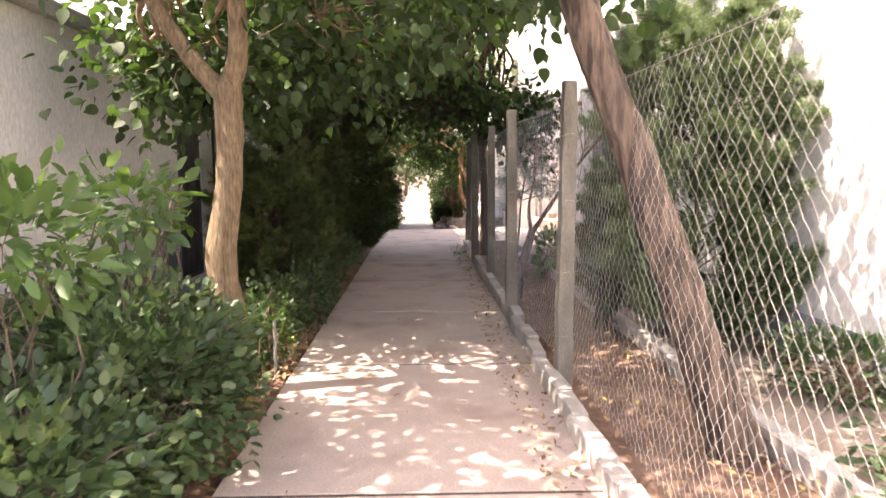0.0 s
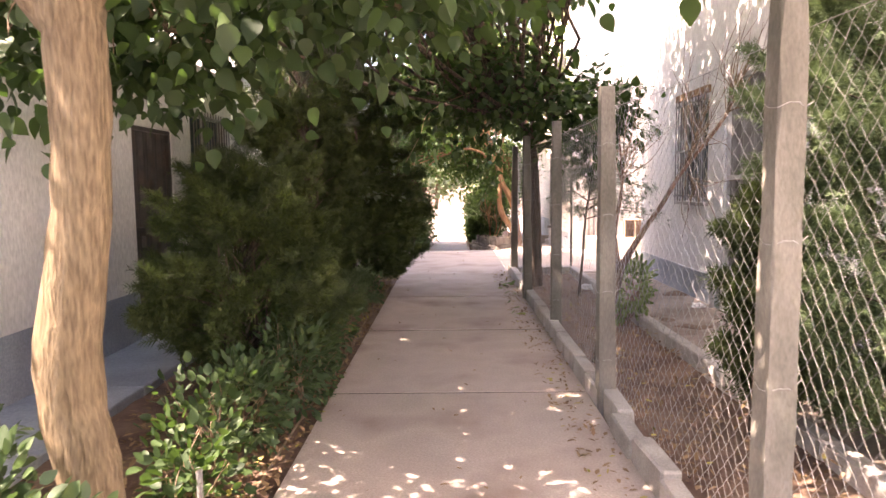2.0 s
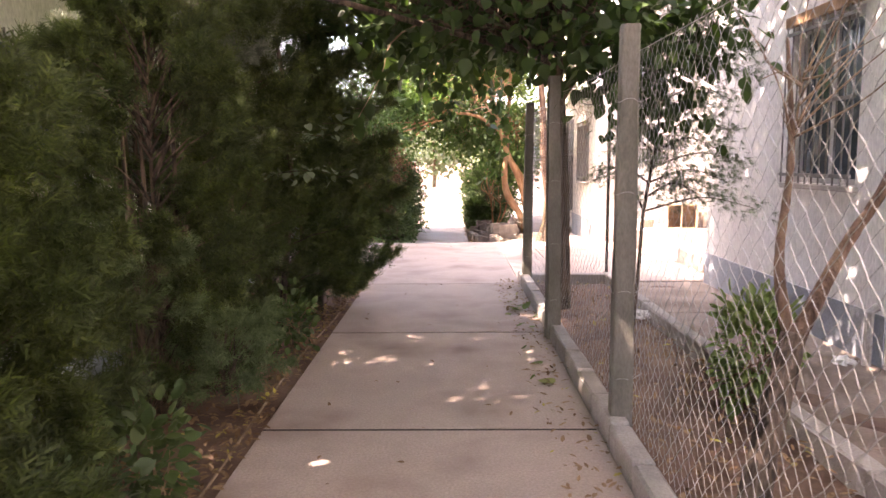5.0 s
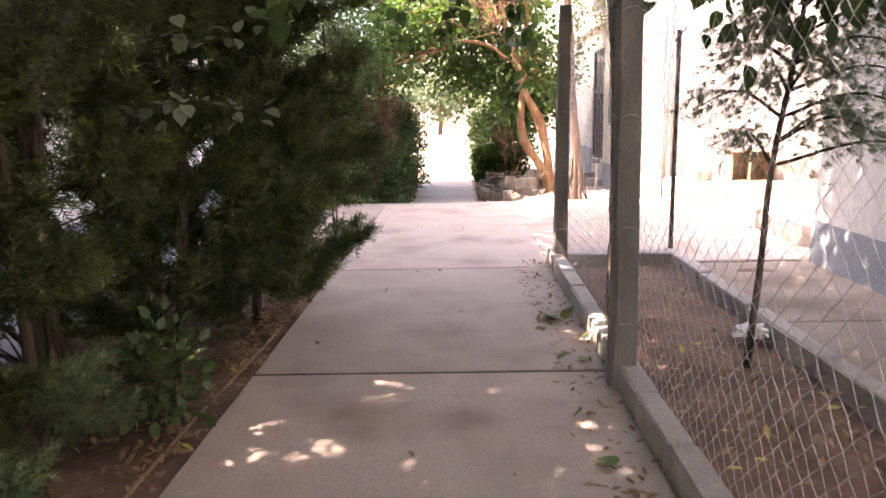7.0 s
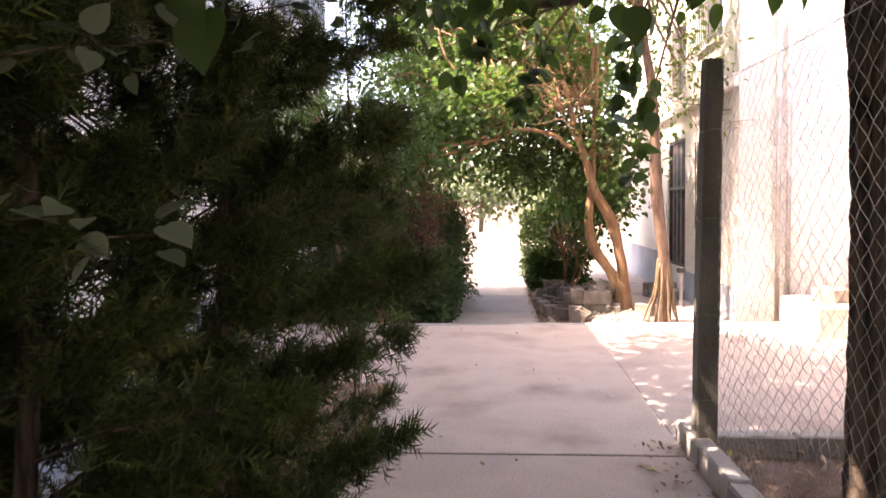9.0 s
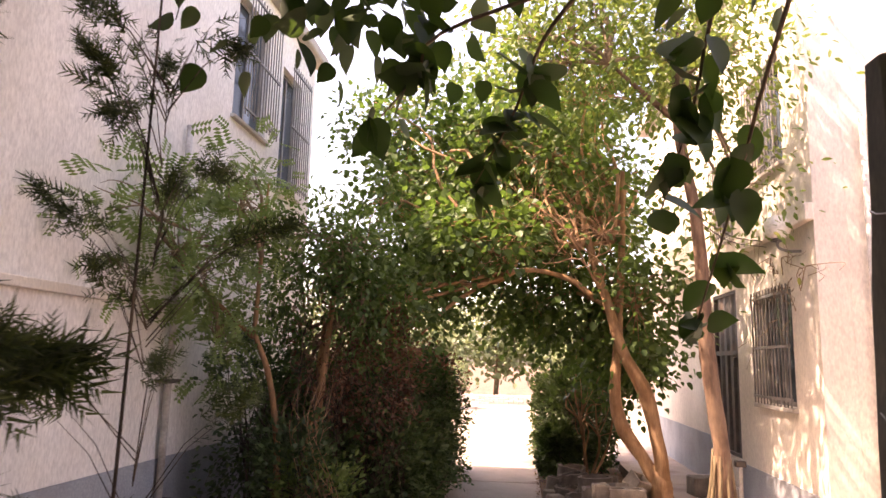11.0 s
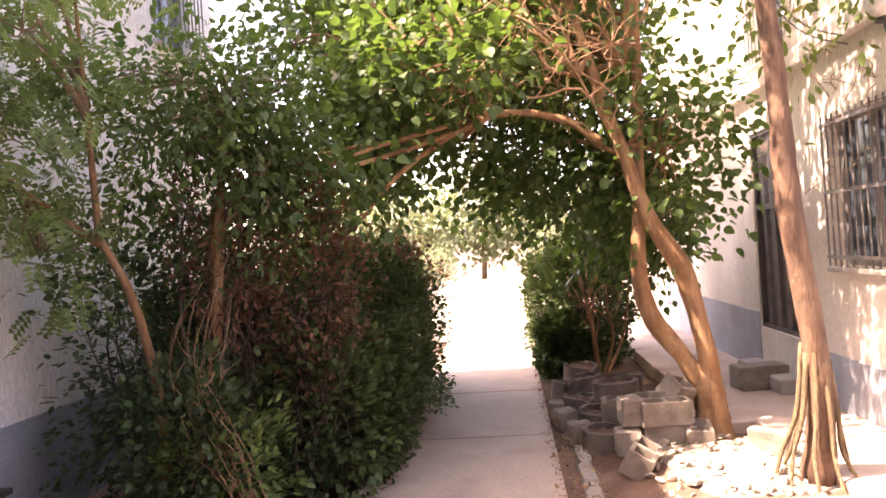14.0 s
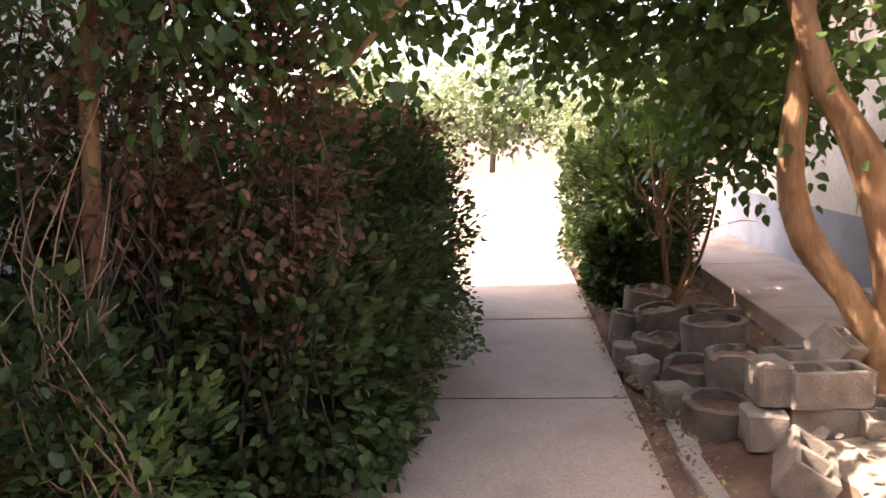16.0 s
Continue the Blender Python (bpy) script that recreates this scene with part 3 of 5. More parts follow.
tagged(box("wall_north_west_back", -9, -3.572, 24.1, 24.4, -0.3, 6.5, M_CREAM), "back wall of the tall house", "wall", kind="structure")
tagged(box("roof_north_west", -9, -3.1, 13.42, 24.6, 6.5, 6.68, M_ROOF, bevel=0.02), "flat roof edge of the tall house", "roof", kind="structure")
tagged(box("wall_band", -3.267, -3.20, 13.42, 20.6, 1.95, 2.03, M_CREAM, bevel=0.008), "narrow plaster band along the tall wall", "trim", kind="structure")
window_y("window_6", -3.27, -1, 21.2, 22.3, 4.45, 6.1, "tall window in a projecting steel cage", M_GREYMETAL, -3.10, 0.09)
window_y("window_7", -3.27, -1, 22.87, 23.72, 3.95, 5.82, "tall window in a projecting steel cage", M_GREYMETAL, -3.10, 0.09)
# added dark panel, painted as the shade behind the tall windows
tagged(box("inner_dark_tall", -3.66, -3.6, 21, 24.1, 3, 7, M_DARKMETAL_SHADE), "dark panel standing in for the shade of the rooms behind the windows", "wall", kind="structure")


# ---- kerb and fence ----
kerb = tagged(empty("kerb"), "row of worn concrete kerb blocks", "kerb", kind="structure")
kb = []
for k in range(3):
    bm = bmesh.new()
    cuboid(bm, -0.06, 0.06, 0.006, 0.494, -0.12, 0.13)
    bmesh.ops.bevel(bm, geom=bm.edges[:], offset=0.014, segments=1, affect="EDGES")
    r = random.Random(k)
    for v in bm.verts:
        v.co += Vector([r.uniform(-0.006, 0.006) for _ in range(3)])
    kb.append(bm)
rk = random.Random(4)
first = [part("kerb_block", bm, M_KERB, kerb) for bm in kb]
for i, f in enumerate(first):
    f.matrix_basis = pose(1.165, -3.0 + i * 0.5, 0)
for i in range(3, 37):
    y = -3.0 + i * 0.5
    wob = (0.03, 3.0, 0.03) if 2.5 < y < 7.4 else (0.004, 0.5, 0.003)
    share("kerb_block", first[i % 3], pose(1.165 + rk.uniform(-1, 1) * wob[0], y, rk.uniform(-1, 0.6) * wob[2], rk.uniform(-1, 1) * wob[1] * 0.5, rk.uniform(-1, 1) * wob[1], rk.uniform(-1, 1) * wob[1]), kerb)
bed_kerb = tagged(empty("bed_kerb"), "low concrete edging of the planting bed", "kerb", kind="structure")
for i in range(18):
    y = -2.5 + i
    if y < 14.6:
        share("kerb_block", first[i % 3], Matrix.Translation((2.28, y, -0.03)) @ Matrix.Diagonal((1.1, 2.0, 1.0, 1)), bed_kerb)
for x in (1.25, 1.75):
    share("kerb_block", first[0], pose(x, 15.30, -0.02, 0, 0, -90), bed_kerb)

POSTS = [(-0.4, 1.27), (5.12, 1.27), (7.52, 1.17), (10.15, 1.20), (12.40, 1.13), (15.20, 1.19)]
TOP = 2.30
fence = tagged(empty("chain_link_fence"), "galvanised chain-link fence on rough square concrete posts", "fence")


def post_mesh(seed):
    r = random.Random(seed)
    bm = bmesh.new()
    n = 12
    for i in range(n + 1):
        z = -0.1 + (TOP + 0.1) * i / n
        w = 0.062 - 0.012 * i / n
        ring = [bm.verts.new((sx * w + r.uniform(-.003, .003), sy * w + r.uniform(-.003, .003), z)) for sx, sy in ((-1, -1), (1, -1), (1, 1), (-1, 1))]
        if i:
            for k in range(4):
                bm.faces.new((old[k], old[(k + 1) % 4], ring[(k + 1) % 4], ring[k]))
        old = ring
    bm.faces.new(old)
    bmesh.ops.bevel(bm, geom=[e for e in bm.edges if abs(e.verts[0].co.z - e.verts[1].co.z) > 0.05], offset=0.012, segments=1, affect="EDGES")
    return bm


rp = random.Random(2)
for i, (y, x) in enumerate(POSTS):
    p = part("post", post_mesh(i), M_POST, fence)
    p.matrix_basis = pose(x, y, 0, rp.uniform(-0.6, 0.6), rp.uniform(-0.8, 0.8), rp.uniform(-8, 8))
    for z in (0.35, 0.85, 1.4, 1.9):
        pts = [(0.068 * math.cos(a), 0.068 * math.sin(a), z + 0.012 * math.sin(3 * a)) for a in np.linspace(0, 6.1, 12)] + [(0.12, 0.02, z + 0.02)]
        v, f = tube_arrays(pts, [0.0022] * len(pts), 4)
        t = link_mesh("wire_tie", v, f, M_WIRE, p)


def net(ya, yb, x, z0, z1, cell=0.045, r=0.0013, xa=None):
    """Woven zigzag wires of one fence panel."""
    V, F, n = [], [], 0
    rows = int((z1 - z0) / 0.047)
    cols = int((yb - ya) / cell) + 1
    for c in range(cols):
        k = np.arange(rows + 1)
        z = z0 + (z1 - z0) * k / rows
        y = ya + c * cell + np.where((k + c) % 2 == 0, -0.5, 0.5) * cell * 1.04
        xx = x + np.where(k % 2 == 0, -0.003, 0.003) + 0.02 * np.sin(y * 2.3 + z * 1.7) * np.sin((z - z0) * 1.4)
        if xa is not None:
            xx = xx + (xa - x) * (y - ya) / (yb - ya)
        p = np.stack([xx, y, z], 1)
        ring = np.array([(r, 0, 0), (-r * 0.5, r * 0.5, r * 0.7), (-r * 0.5, -r * 0.5, -r * 0.7)])
        v = (p[:, None] + ring[None]).reshape(-1, 3)
        b = n + 3 * np.arange(rows)[:, None]
        for j in range(3):
            F.append(np.concatenate([b + j, b + (j + 1) % 3, b + 3 + (j + 1) % 3, b + 3 + j], 1))
        V.append(v)
        n += len(v)
    return np.vstack(V), np.vstack(F)


for (ya, xa), (yb, xb) in zip(POSTS, POSTS[1:]):
    v, f = net(ya + 0.03, yb + 0.03, xa + 0.075, 0.06, 2.18, xa=xb + 0.075)
    link_mesh("chain_link_mesh", v, f, M_WIRE, fence)
    for z in (2.17,):
        pts = bend([(xa + 0.07, ya, z), ((xa + xb) / 2 + 0.075, (ya + yb) / 2, z - 0.02), (xb + 0.07, yb, z)], 8)
        v, f = tube_arrays(pts, [0.0022] * len(pts), 4)
        link_mesh("tension_wire", v, f, M_WIRE, fence)
side = tagged(empty("side_fence"), "short chain-link return fence on thin steel posts", "fence")
for x, y in ((2.28, 15.46),):
    v, f = tube_arrays([(x, y, -0.05), (x, y, 2.1)], [0.022, 0.022], 8)
    link_mesh("post", v, f, M_DARKMETAL_SHADE, side)
v, f = net(1.25, 2.26, 0, 0.06, 2.0)
v = np.stack([v[:, 1], v[:, 0] + 15.24 + 0.18 * (v[:, 1] - 1.25), v[:, 2]], 1)
link_mesh("chain_link_mesh", v, f, M_WIRE, side)


# ---- trees ----
def grow(heap, rng, start, ends, r0, r1=0.004, sides=6, sag=0.15, wander=0.08):
    """Curved branches from start to each end."""
    for e in ends:
        a, b = np.array(start, float), np.array(e, float)
        d = b - a
        L = np.linalg.norm(d)
        mid1 = a + d * 0.35 + rng.normal(0, wander * L, 3) + np.array([0, 0, sag * L * 0.5])
        mid2 = a + d * 0.7 + rng.normal(0, wander * L, 3) + np.array([0, 0, sag * L * 0.4])
        pts = bend([a, mid1, mid2, b], 9)
        heap.tube(pts, np.linspace(r0, r1, len(pts)), sides)


def trunk(name, pts, radii, mat, parent, rng, sides=14, rough=0.06, n=28, label=""):
    p = bend(pts, n)
    r = np.interp(np.linspace(0, 1, len(p)), np.linspace(0, 1, len(radii)), radii)
    if mat in (M_BARK_ROUGH, M_BARK_PEEL):
        sides, rough = 22, 0.10
    v, f = tube_arrays(p, r, sides, rough, rng)
    return link_mesh(name, v, f, mat, parent, label, smooth=True)


def broad_tree(name, label, seed, trunks, bark, forks, blobs, per, size, shape, leaf, spread=0.22, droop=0.35, twig=M_TWIG, flat=0.5):
    """trunks: lists of (points, radii). forks: where branches leave. blobs: (centre, radii, clump count)."""
    rng = np.random.default_rng(seed)
    t = tagged(empty(name), label, "tree")
    for pts, radii in trunks:
        trunk("trunk", pts, radii, bark, t, rng)
    h = Heap()
    allc = []
    for centre, radii, count in blobs:
        c, _ = in_blob(rng, count, centre, radii, 0.15)
        allc.append(c)
        root = min(forks, key=lambda q: np.linalg.norm(np.array(q) - np.array(centre)))
        hubs, _ = in_blob(rng, max(3, count // 20), centre, np.array(radii) * 0.55)
        grow(h, rng, root, hubs, 0.028, 0.010)
        for p in c:
            hub = hubs[np.argmin(np.linalg.norm(hubs - p, axis=1))]
            grow(h, rng, hub, [p], 0.008, 0.002, 4)
    h.link("branchwork", twig, t)
    c = np.vstack(allc)
    pos, way = clumped(rng, c, per, spread)
    leaves("crown", pos, way, rng.uniform(0.65, 1.25, len(pos)) * size, shape, leaf, rng, t, droop=droop, flat=flat)
    return t


def cypress(name, label, seed, x, y, rx, ry, h, n, size=0.15, mat=M_CYPRESS, z0=0.15, stems=4, lean=0.0):
    """Dense feathery evergreen: several stems and sprays on an uneven skin."""
    rng = np.random.default_rng(seed)
    t = tagged(empty(name), label, "shrub")
    hp = Heap()
    for i in range(stems):
        a = rng.uniform(0, 6.28)
        q = [(x + 0.1 * math.cos(a), y + 0.1 * math.sin(a), -0.05), (x + 0.3 * rx * math.cos(a), y + 0.3 * ry * math.sin(a), h * 0.45), (x + 0.35 * rx * math.cos(a) + lean, y + 0.3 * ry * math.sin(a), h * 0.9)]
        p = bend(q, 10)
        hp.tube(p, np.linspace(0.035 if stems > 1 else 0.008, 0.004, len(p)), 6)
    k = max(24, n // 120)
    u = rng.uniform(0, 1, k)
    ang = rng.uniform(0, 2 * math.pi, k)
    prof = np.sqrt(np.clip(np.sin(np.pi * np.clip(0.10 + 0.88 * u ** 0.9, 0, 1)), 0.02, 1))
    bump = 1 + 0.16 * np.sin(3 * ang + 5 * u + seed) + 0.12 * np.sin(7 * ang - 11 * u + 2 * seed)
    r = prof * bump * rng.uniform(0.38, 0.96, k)
    root = np.stack([x + lean * u + rx * r * np.cos(ang), y + ry * r * np.sin(ang), z0 + (h - z0) * u], 1)
    out = np.stack([np.cos(ang), np.sin(ang), rng.uniform(0.1, 1.1, k)], 1)
    out /= np.linalg.norm(out, axis=1)[:, None]
    who = rng.integers(0, k, n)
    along = rng.uniform(0, 1, n) ** 0.8
    length = rng.uniform(0.22, 0.45, k) * min(1.0, 0.3 + rx)
    pos = root[who] + out[who] * (along * length[who])[:, None] + rng.normal(0, 1, (n, 3)) * (0.07 * min(1.0, 0.3 + rx) * (1.1 - along))[:, None]
    pos[:, 2] = np.maximum(pos[:, 2], 0.06)
    way = out[who] + rng.normal(0, 0.25, (n, 3))
    u = np.clip((pos[:, 2] - z0) / (h - z0), 0, 1)
    for i in range(0, min(n, 90)):
        base = np.array([x + lean * u[i], y, max(0.1, pos[i, 2] - 0.35)])
        hp.tube(np.array([base, (base + pos[i]) / 2 + [0, 0, 0.05], pos[i]]), np.array([0.008, 0.005, 0.002]) * (1.0 if stems > 1 else 0.3), 4)
    tagged(hp.link("stemwork", M_BARK_ROUGH, t), kind="stuff")
    leaves("foliage", pos, way, rng.uniform(0.6, 1.4, n) * size, SPRAY, mat, rng, t, droop=0.12, flat=0.2)
    return t


def hedge_shrub(name, label, seed, centre, radii, n, size, mat, shape=OVAL, stems=7, droop=0.15, base=0.0, shell=0.45, category="shrub", stem_mat=M_TWIG, twigs=True):
    """Leafy bush: twigs from the ground and leaves near its uneven skin."""
    rng = np.random.default_rng(seed)
    t = tagged(empty(name), label, category)
    c = np.array(centre, float)
    R = np.array(radii, float)
    d = rng.normal(0, 1, (n, 3))
    d /= np.linalg.norm(d, axis=1)[:, None]
    lump = 1 + 0.13 * np.sin(d[:, 0] * 7 + seed) + 0.13 * np.sin(d[:, 1] * 9 + 2 * seed) + 0.10 * np.sin(d[:, 2] * 11 + seed * 3)
    r = (shell + (1 - shell) * rng.uniform(0, 1, n) ** 0.6) * lump
    dd = np.sign(d) * np.abs(d) ** 0.75
    dd /= np.maximum(1.0, np.linalg.norm(dd, axis=1) / 1.12)[:, None]
    pos = c + dd * r[:, None] * R
    ok = pos[:, 2] > base + 0.04
    pos, d = pos[ok], d[ok]
    h = Heap()
    for i in range(stems):
        a = np.array([c[0] + rng.uniform(-0.5, 0.5) * R[0], c[1] + rng.uniform(-0.6, 0.6) * R[1], base - 0.05])
        tips = pos[rng.integers(0, len(pos), 7)]
        grow(h, rng, a, tips[:1], 0.016 if stems > 4 else 0.009, 0.004, 5)
        if stems <= 4:
            h.link("stem", stem_mat, t)
            h = Heap()
        for q in tips[1:]:
            grow(h, rng, a * 0.5 + tips[0] * 0.5, [q], 0.006 if stems > 4 else 0.004, 0.002, 4, wander=0.05)
            if stems <= 4:
                h.link("twig", stem_mat, t)
                h = Heap()
    if stems > 4:
        h.link("stemwork", stem_mat, t)
    leaves("foliage", pos, d + [0, 0, 0.3], rng.uniform(0.6, 1.35, len(pos)) * size, shape, mat, rng, t, droop=droop, flat=0.55)
    return t


# mulberry by the path, crown over it
broad_tree("mulberry_tree", "smooth pale-barked tree with broad heart-shaped leaves over the path", 11,
           [([(-1.26, 4.91, -0.1), (-1.24, 4.91, 0.55), (-1.30, 4.91, 1.0), (-1.22, 4.91, 1.55), (-1.20, 4.91, 2.05), (-1.22, 4.91, 2.25)], [0.13, 0.108, 0.112, 0.095, 0.10, 0.11]),
            ([(-1.22, 4.91, 2.18), (-1.12, 4.90, 2.45), (-1.10, 4.87, 2.95), (-1.02, 5.05, 3.5)], [0.085, 0.07, 0.06, 0.04]),
            ([(-1.24, 4.91, 2.18), (-1.46, 4.87, 2.45), (-1.70, 4.80, 2.85), (-1.95, 4.75, 3.3)], [0.075, 0.06, 0.05, 0.03])],
           M_BARK_PALE, [(-1.1, 4.87, 2.95), (-1.7, 4.8, 2.85), (-1.02, 5.05, 3.4)],
           # blobs above z 3.8 are unseen crown, added to shade path and bushes
           [((-0.4, 5.7, 3.05), (1.5, 1.5, 0.55), 44), ((-1.8, 6.0, 2.7), (0.8, 1.2, 0.6), 28), ((0.5, 4.6, 3.25), (1.3, 1.4, 0.5), 34), ((-1.2, 3.6, 3.5), (1.4, 1.5, 0.5), 32), ((-0.2, 7.0, 3.15), (1.2, 0.9, 0.45), 16), ((-2.4, 4.1, 4.4), (1.0, 0.9, 0.35), 45), ((-2.6, 2.0, 4.4), (1.0, 1.0, 0.35), 40), ((-1.7, 8.8, 4.4), (1.0, 1.1, 0.4), 40), ((-2.0, 5.8, 2.6), (0.35, 0.4, 0.3), 10), ((0.1, 7.9, 4.6), (1.8, 1.7, 0.5), 60), ((-1.2, 6.4, 4.1), (1.5, 1.3, 0.5), 60), ((-2.0, 7.2, 3.5), (0.9, 1.0, 0.4), 36), ((-0.9, 8.0, 3.9), (1.3, 1.1, 0.4), 58), ((-3.2, 8.5, 4.8), (1.0, 1.5, 0.4), 90), ((-3.1, 7.0, 4.5), (1.0, 1.2, 0.4), 80), ((0.2, 3.9, 4.3), (1.7, 1.6, 0.5), 46), ((-1.6, 2.6, 4.3), (1.4, 1.6, 0.5), 40), ((-3.4, 2.8, 4.2), (1.0, 1.5, 0.4), 50), ((-2.3, 8.1, 4.9), (0.9, 1.2, 0.35), 60), ((-1.5, 6.3, 2.52), (0.8, 0.35, 0.25), 22), ((-0.2, 6.3, 2.65), (0.8, 0.35, 0.16), 20), ((-2.3, 6.4, 2.5), (0.4, 0.4, 0.28), 8)],
           27, 0.098, BROAD, M_LEAF, 0.20)
# leaning old tree behind the fence
broad_tree("leaning_tree", "leaning rough-barked tree behind the chain-link fence", 12,
           [([(2.06, 3.72, -0.15), (1.86, 3.74, 0.4), (1.60, 3.75, 1.1), (1.38, 3.76, 1.7), (1.12, 3.78, 2.35), (1.0, 3.8, 2.75)], [0.17, 0.135, 0.118, 0.108, 0.10, 0.10]),
            ([(1.0, 3.8, 2.7), (0.8, 3.9, 3.0), (0.3, 4.2, 3.5)], [0.10, 0.07, 0.04]),
            ([(1.0, 3.8, 2.7), (1.3, 3.9, 3.2), (1.7, 4.2, 3.8)], [0.09, 0.07, 0.04])],
           M_BARK_ROUGH, [(0.8, 3.9, 3.0), (1.3, 3.9, 3.2)],
           [((0.5, 3.4, 3.7), (1.5, 1.6, 0.5), 40), ((1.3, 5.0, 3.3), (0.9, 1.3, 0.5), 20), ((2.4, 3.4, 3.9), (1.2, 1.5, 0.5), 14)],
           26, 0.12, BROAD, M_LEAF, 0.24)
# slim tree beside the fence
slim = broad_tree("fence_side_tree", "slim dark-barked tree with large leaves growing by the fence", 13,
           [([(1.45, 13.88, -0.1), (1.44, 13.88, 0.8), (1.42, 13.86, 1.6), (1.36, 13.80, 2.25)], [0.095, 0.078, 0.07, 0.072]),
            ([(1.36, 13.80, 2.2), (1.15, 13.4, 2.6), (0.7, 12.8, 3.1)], [0.06, 0.045, 0.025]),
            ([(1.36, 13.80, 2.2), (1.6, 13.5, 2.6), (1.95, 12.9, 3.2)], [0.06, 0.045, 0.025]),
            ([(1.36, 13.80, 2.2), (1.3, 13.6, 2.7), (1.0, 14.6, 2.9), (0.5, 15.5, 2.75)], [0.05, 0.04, 0.022, 0.01])],
           M_BARK_ROUGH, [(1.15, 13.4, 2.6), (1.6, 13.5, 2.6), (1.0, 14.6, 2.9), (0.5, 15.5, 2.75)],
           # blobs above z 4.5: unseen leaves added to keep sun off path, bed, wall and crossing
           [((0.7, 12.4, 2.95), (1.2, 1.3, 0.55), 46), ((1.9, 12.6, 2.65), (0.7, 0.9, 0.6), 28), ((0.0, 13.2, 3.2), (1.2, 1.2, 0.45), 30), ((-0.3, 15.8, 2.95), (0.5, 0.2, 0.08), 8), ((-0.1, 14.3, 3.3), (1.2, 0.8, 0.3), 22), ((0.6, 14.4, 3.0), (1.0, 0.9, 0.35), 24), ((0.0, 10.6, 4.9), (1.8, 1.6, 0.5), 60), ((0.2, 13.6, 4.9), (1.6, 1.9, 0.5), 130), ((-1.0, 12.0, 5.4), (1.5, 2.0, 0.4), 40), ((1.6, 9.3, 5.1), (1.4, 2.4, 0.45), 170), ((1.6, 11.3, 5.2), (1.4, 1.5, 0.4), 90), ((1.7, 13.2, 5.1), (1.3, 2.0, 0.45), 130), ((0.6, 8.6, 4.6), (1.2, 1.4, 0.4), 70), ((-0.5, 16.2, 4.75), (1.7, 1.3, 0.4), 74), ((0.6, 6.9, 5.0), (1.2, 1.0, 0.4), 40), ((-1.2, 16.9, 5.4), (1.2, 1.6, 0.4), 90), ((-1.2, 14.3, 5.3), (1.0, 1.3, 0.4), 70), ((-0.9, 10.2, 5.3), (1.2, 1.6, 0.4), 110), ((-2.2, 10.5, 5.1), (1.0, 1.4, 0.4), 85), ((-3.4, 9.8, 5.0), (0.9, 1.3, 0.4), 60), ((-1.5, 11.4, 5.2), (0.8, 0.8, 0.35), 70), ((-2.5, 9.1, 5.0), (0.8, 0.8, 0.35), 70), ((-0.3, 8.5, 5.3), (1.2, 1.2, 0.35), 80), ((-4.2, 8.0, 5.0), (0.8, 1.2, 0.4), 60)],
           27, 0.115, BROAD, M_LEAF, 0.19, twig=M_BARK_ROUGH)
rngh = np.random.default_rng(64)
for start, mid, end, n in (((0.5, 15.5, 2.75), (0.35, 15.62, 2.60), (0.12, 15.72, 2.12), 28), ((0.5, 15.5, 2.75), (0.0, 15.6, 2.62), (-0.22, 15.7, 2.36), 14), ((1.0, 14.6, 2.9), (0.85, 15.3, 2.6), (0.74, 15.72, 2.02), 24), ((1.0, 14.6, 2.9), (1.0, 15.4, 2.4), (0.86, 15.78, 1.66), 18), ((0.7, 12.8, 3.1), (-0.2, 12.55, 2.7), (-0.60, 12.40, 1.92), 10)):
    q = bend([start, mid, tuple((np.array(mid) + np.array(end)) / 2 + [0.02, 0.03, 0.02]), end], 14)
    v, f = tube_arrays(q, np.linspace(0.009, 0.003, len(q)), 6)
    link_mesh("twig", v, f, M_TWIG, slim, smooth=True)
    at = q[rngh.integers(len(q) // 2, len(q), n)] + rngh.normal(0, 0.03, (n, 3))
    leaves("twig_leaves", at, rngh.normal(0, 0.7, (n, 3)) + [0, 0, -0.2], rngh.uniform(0.10, 0.15, n), BROAD, M_LEAF, rngh, slim, droop=0.55, flat=0.55)
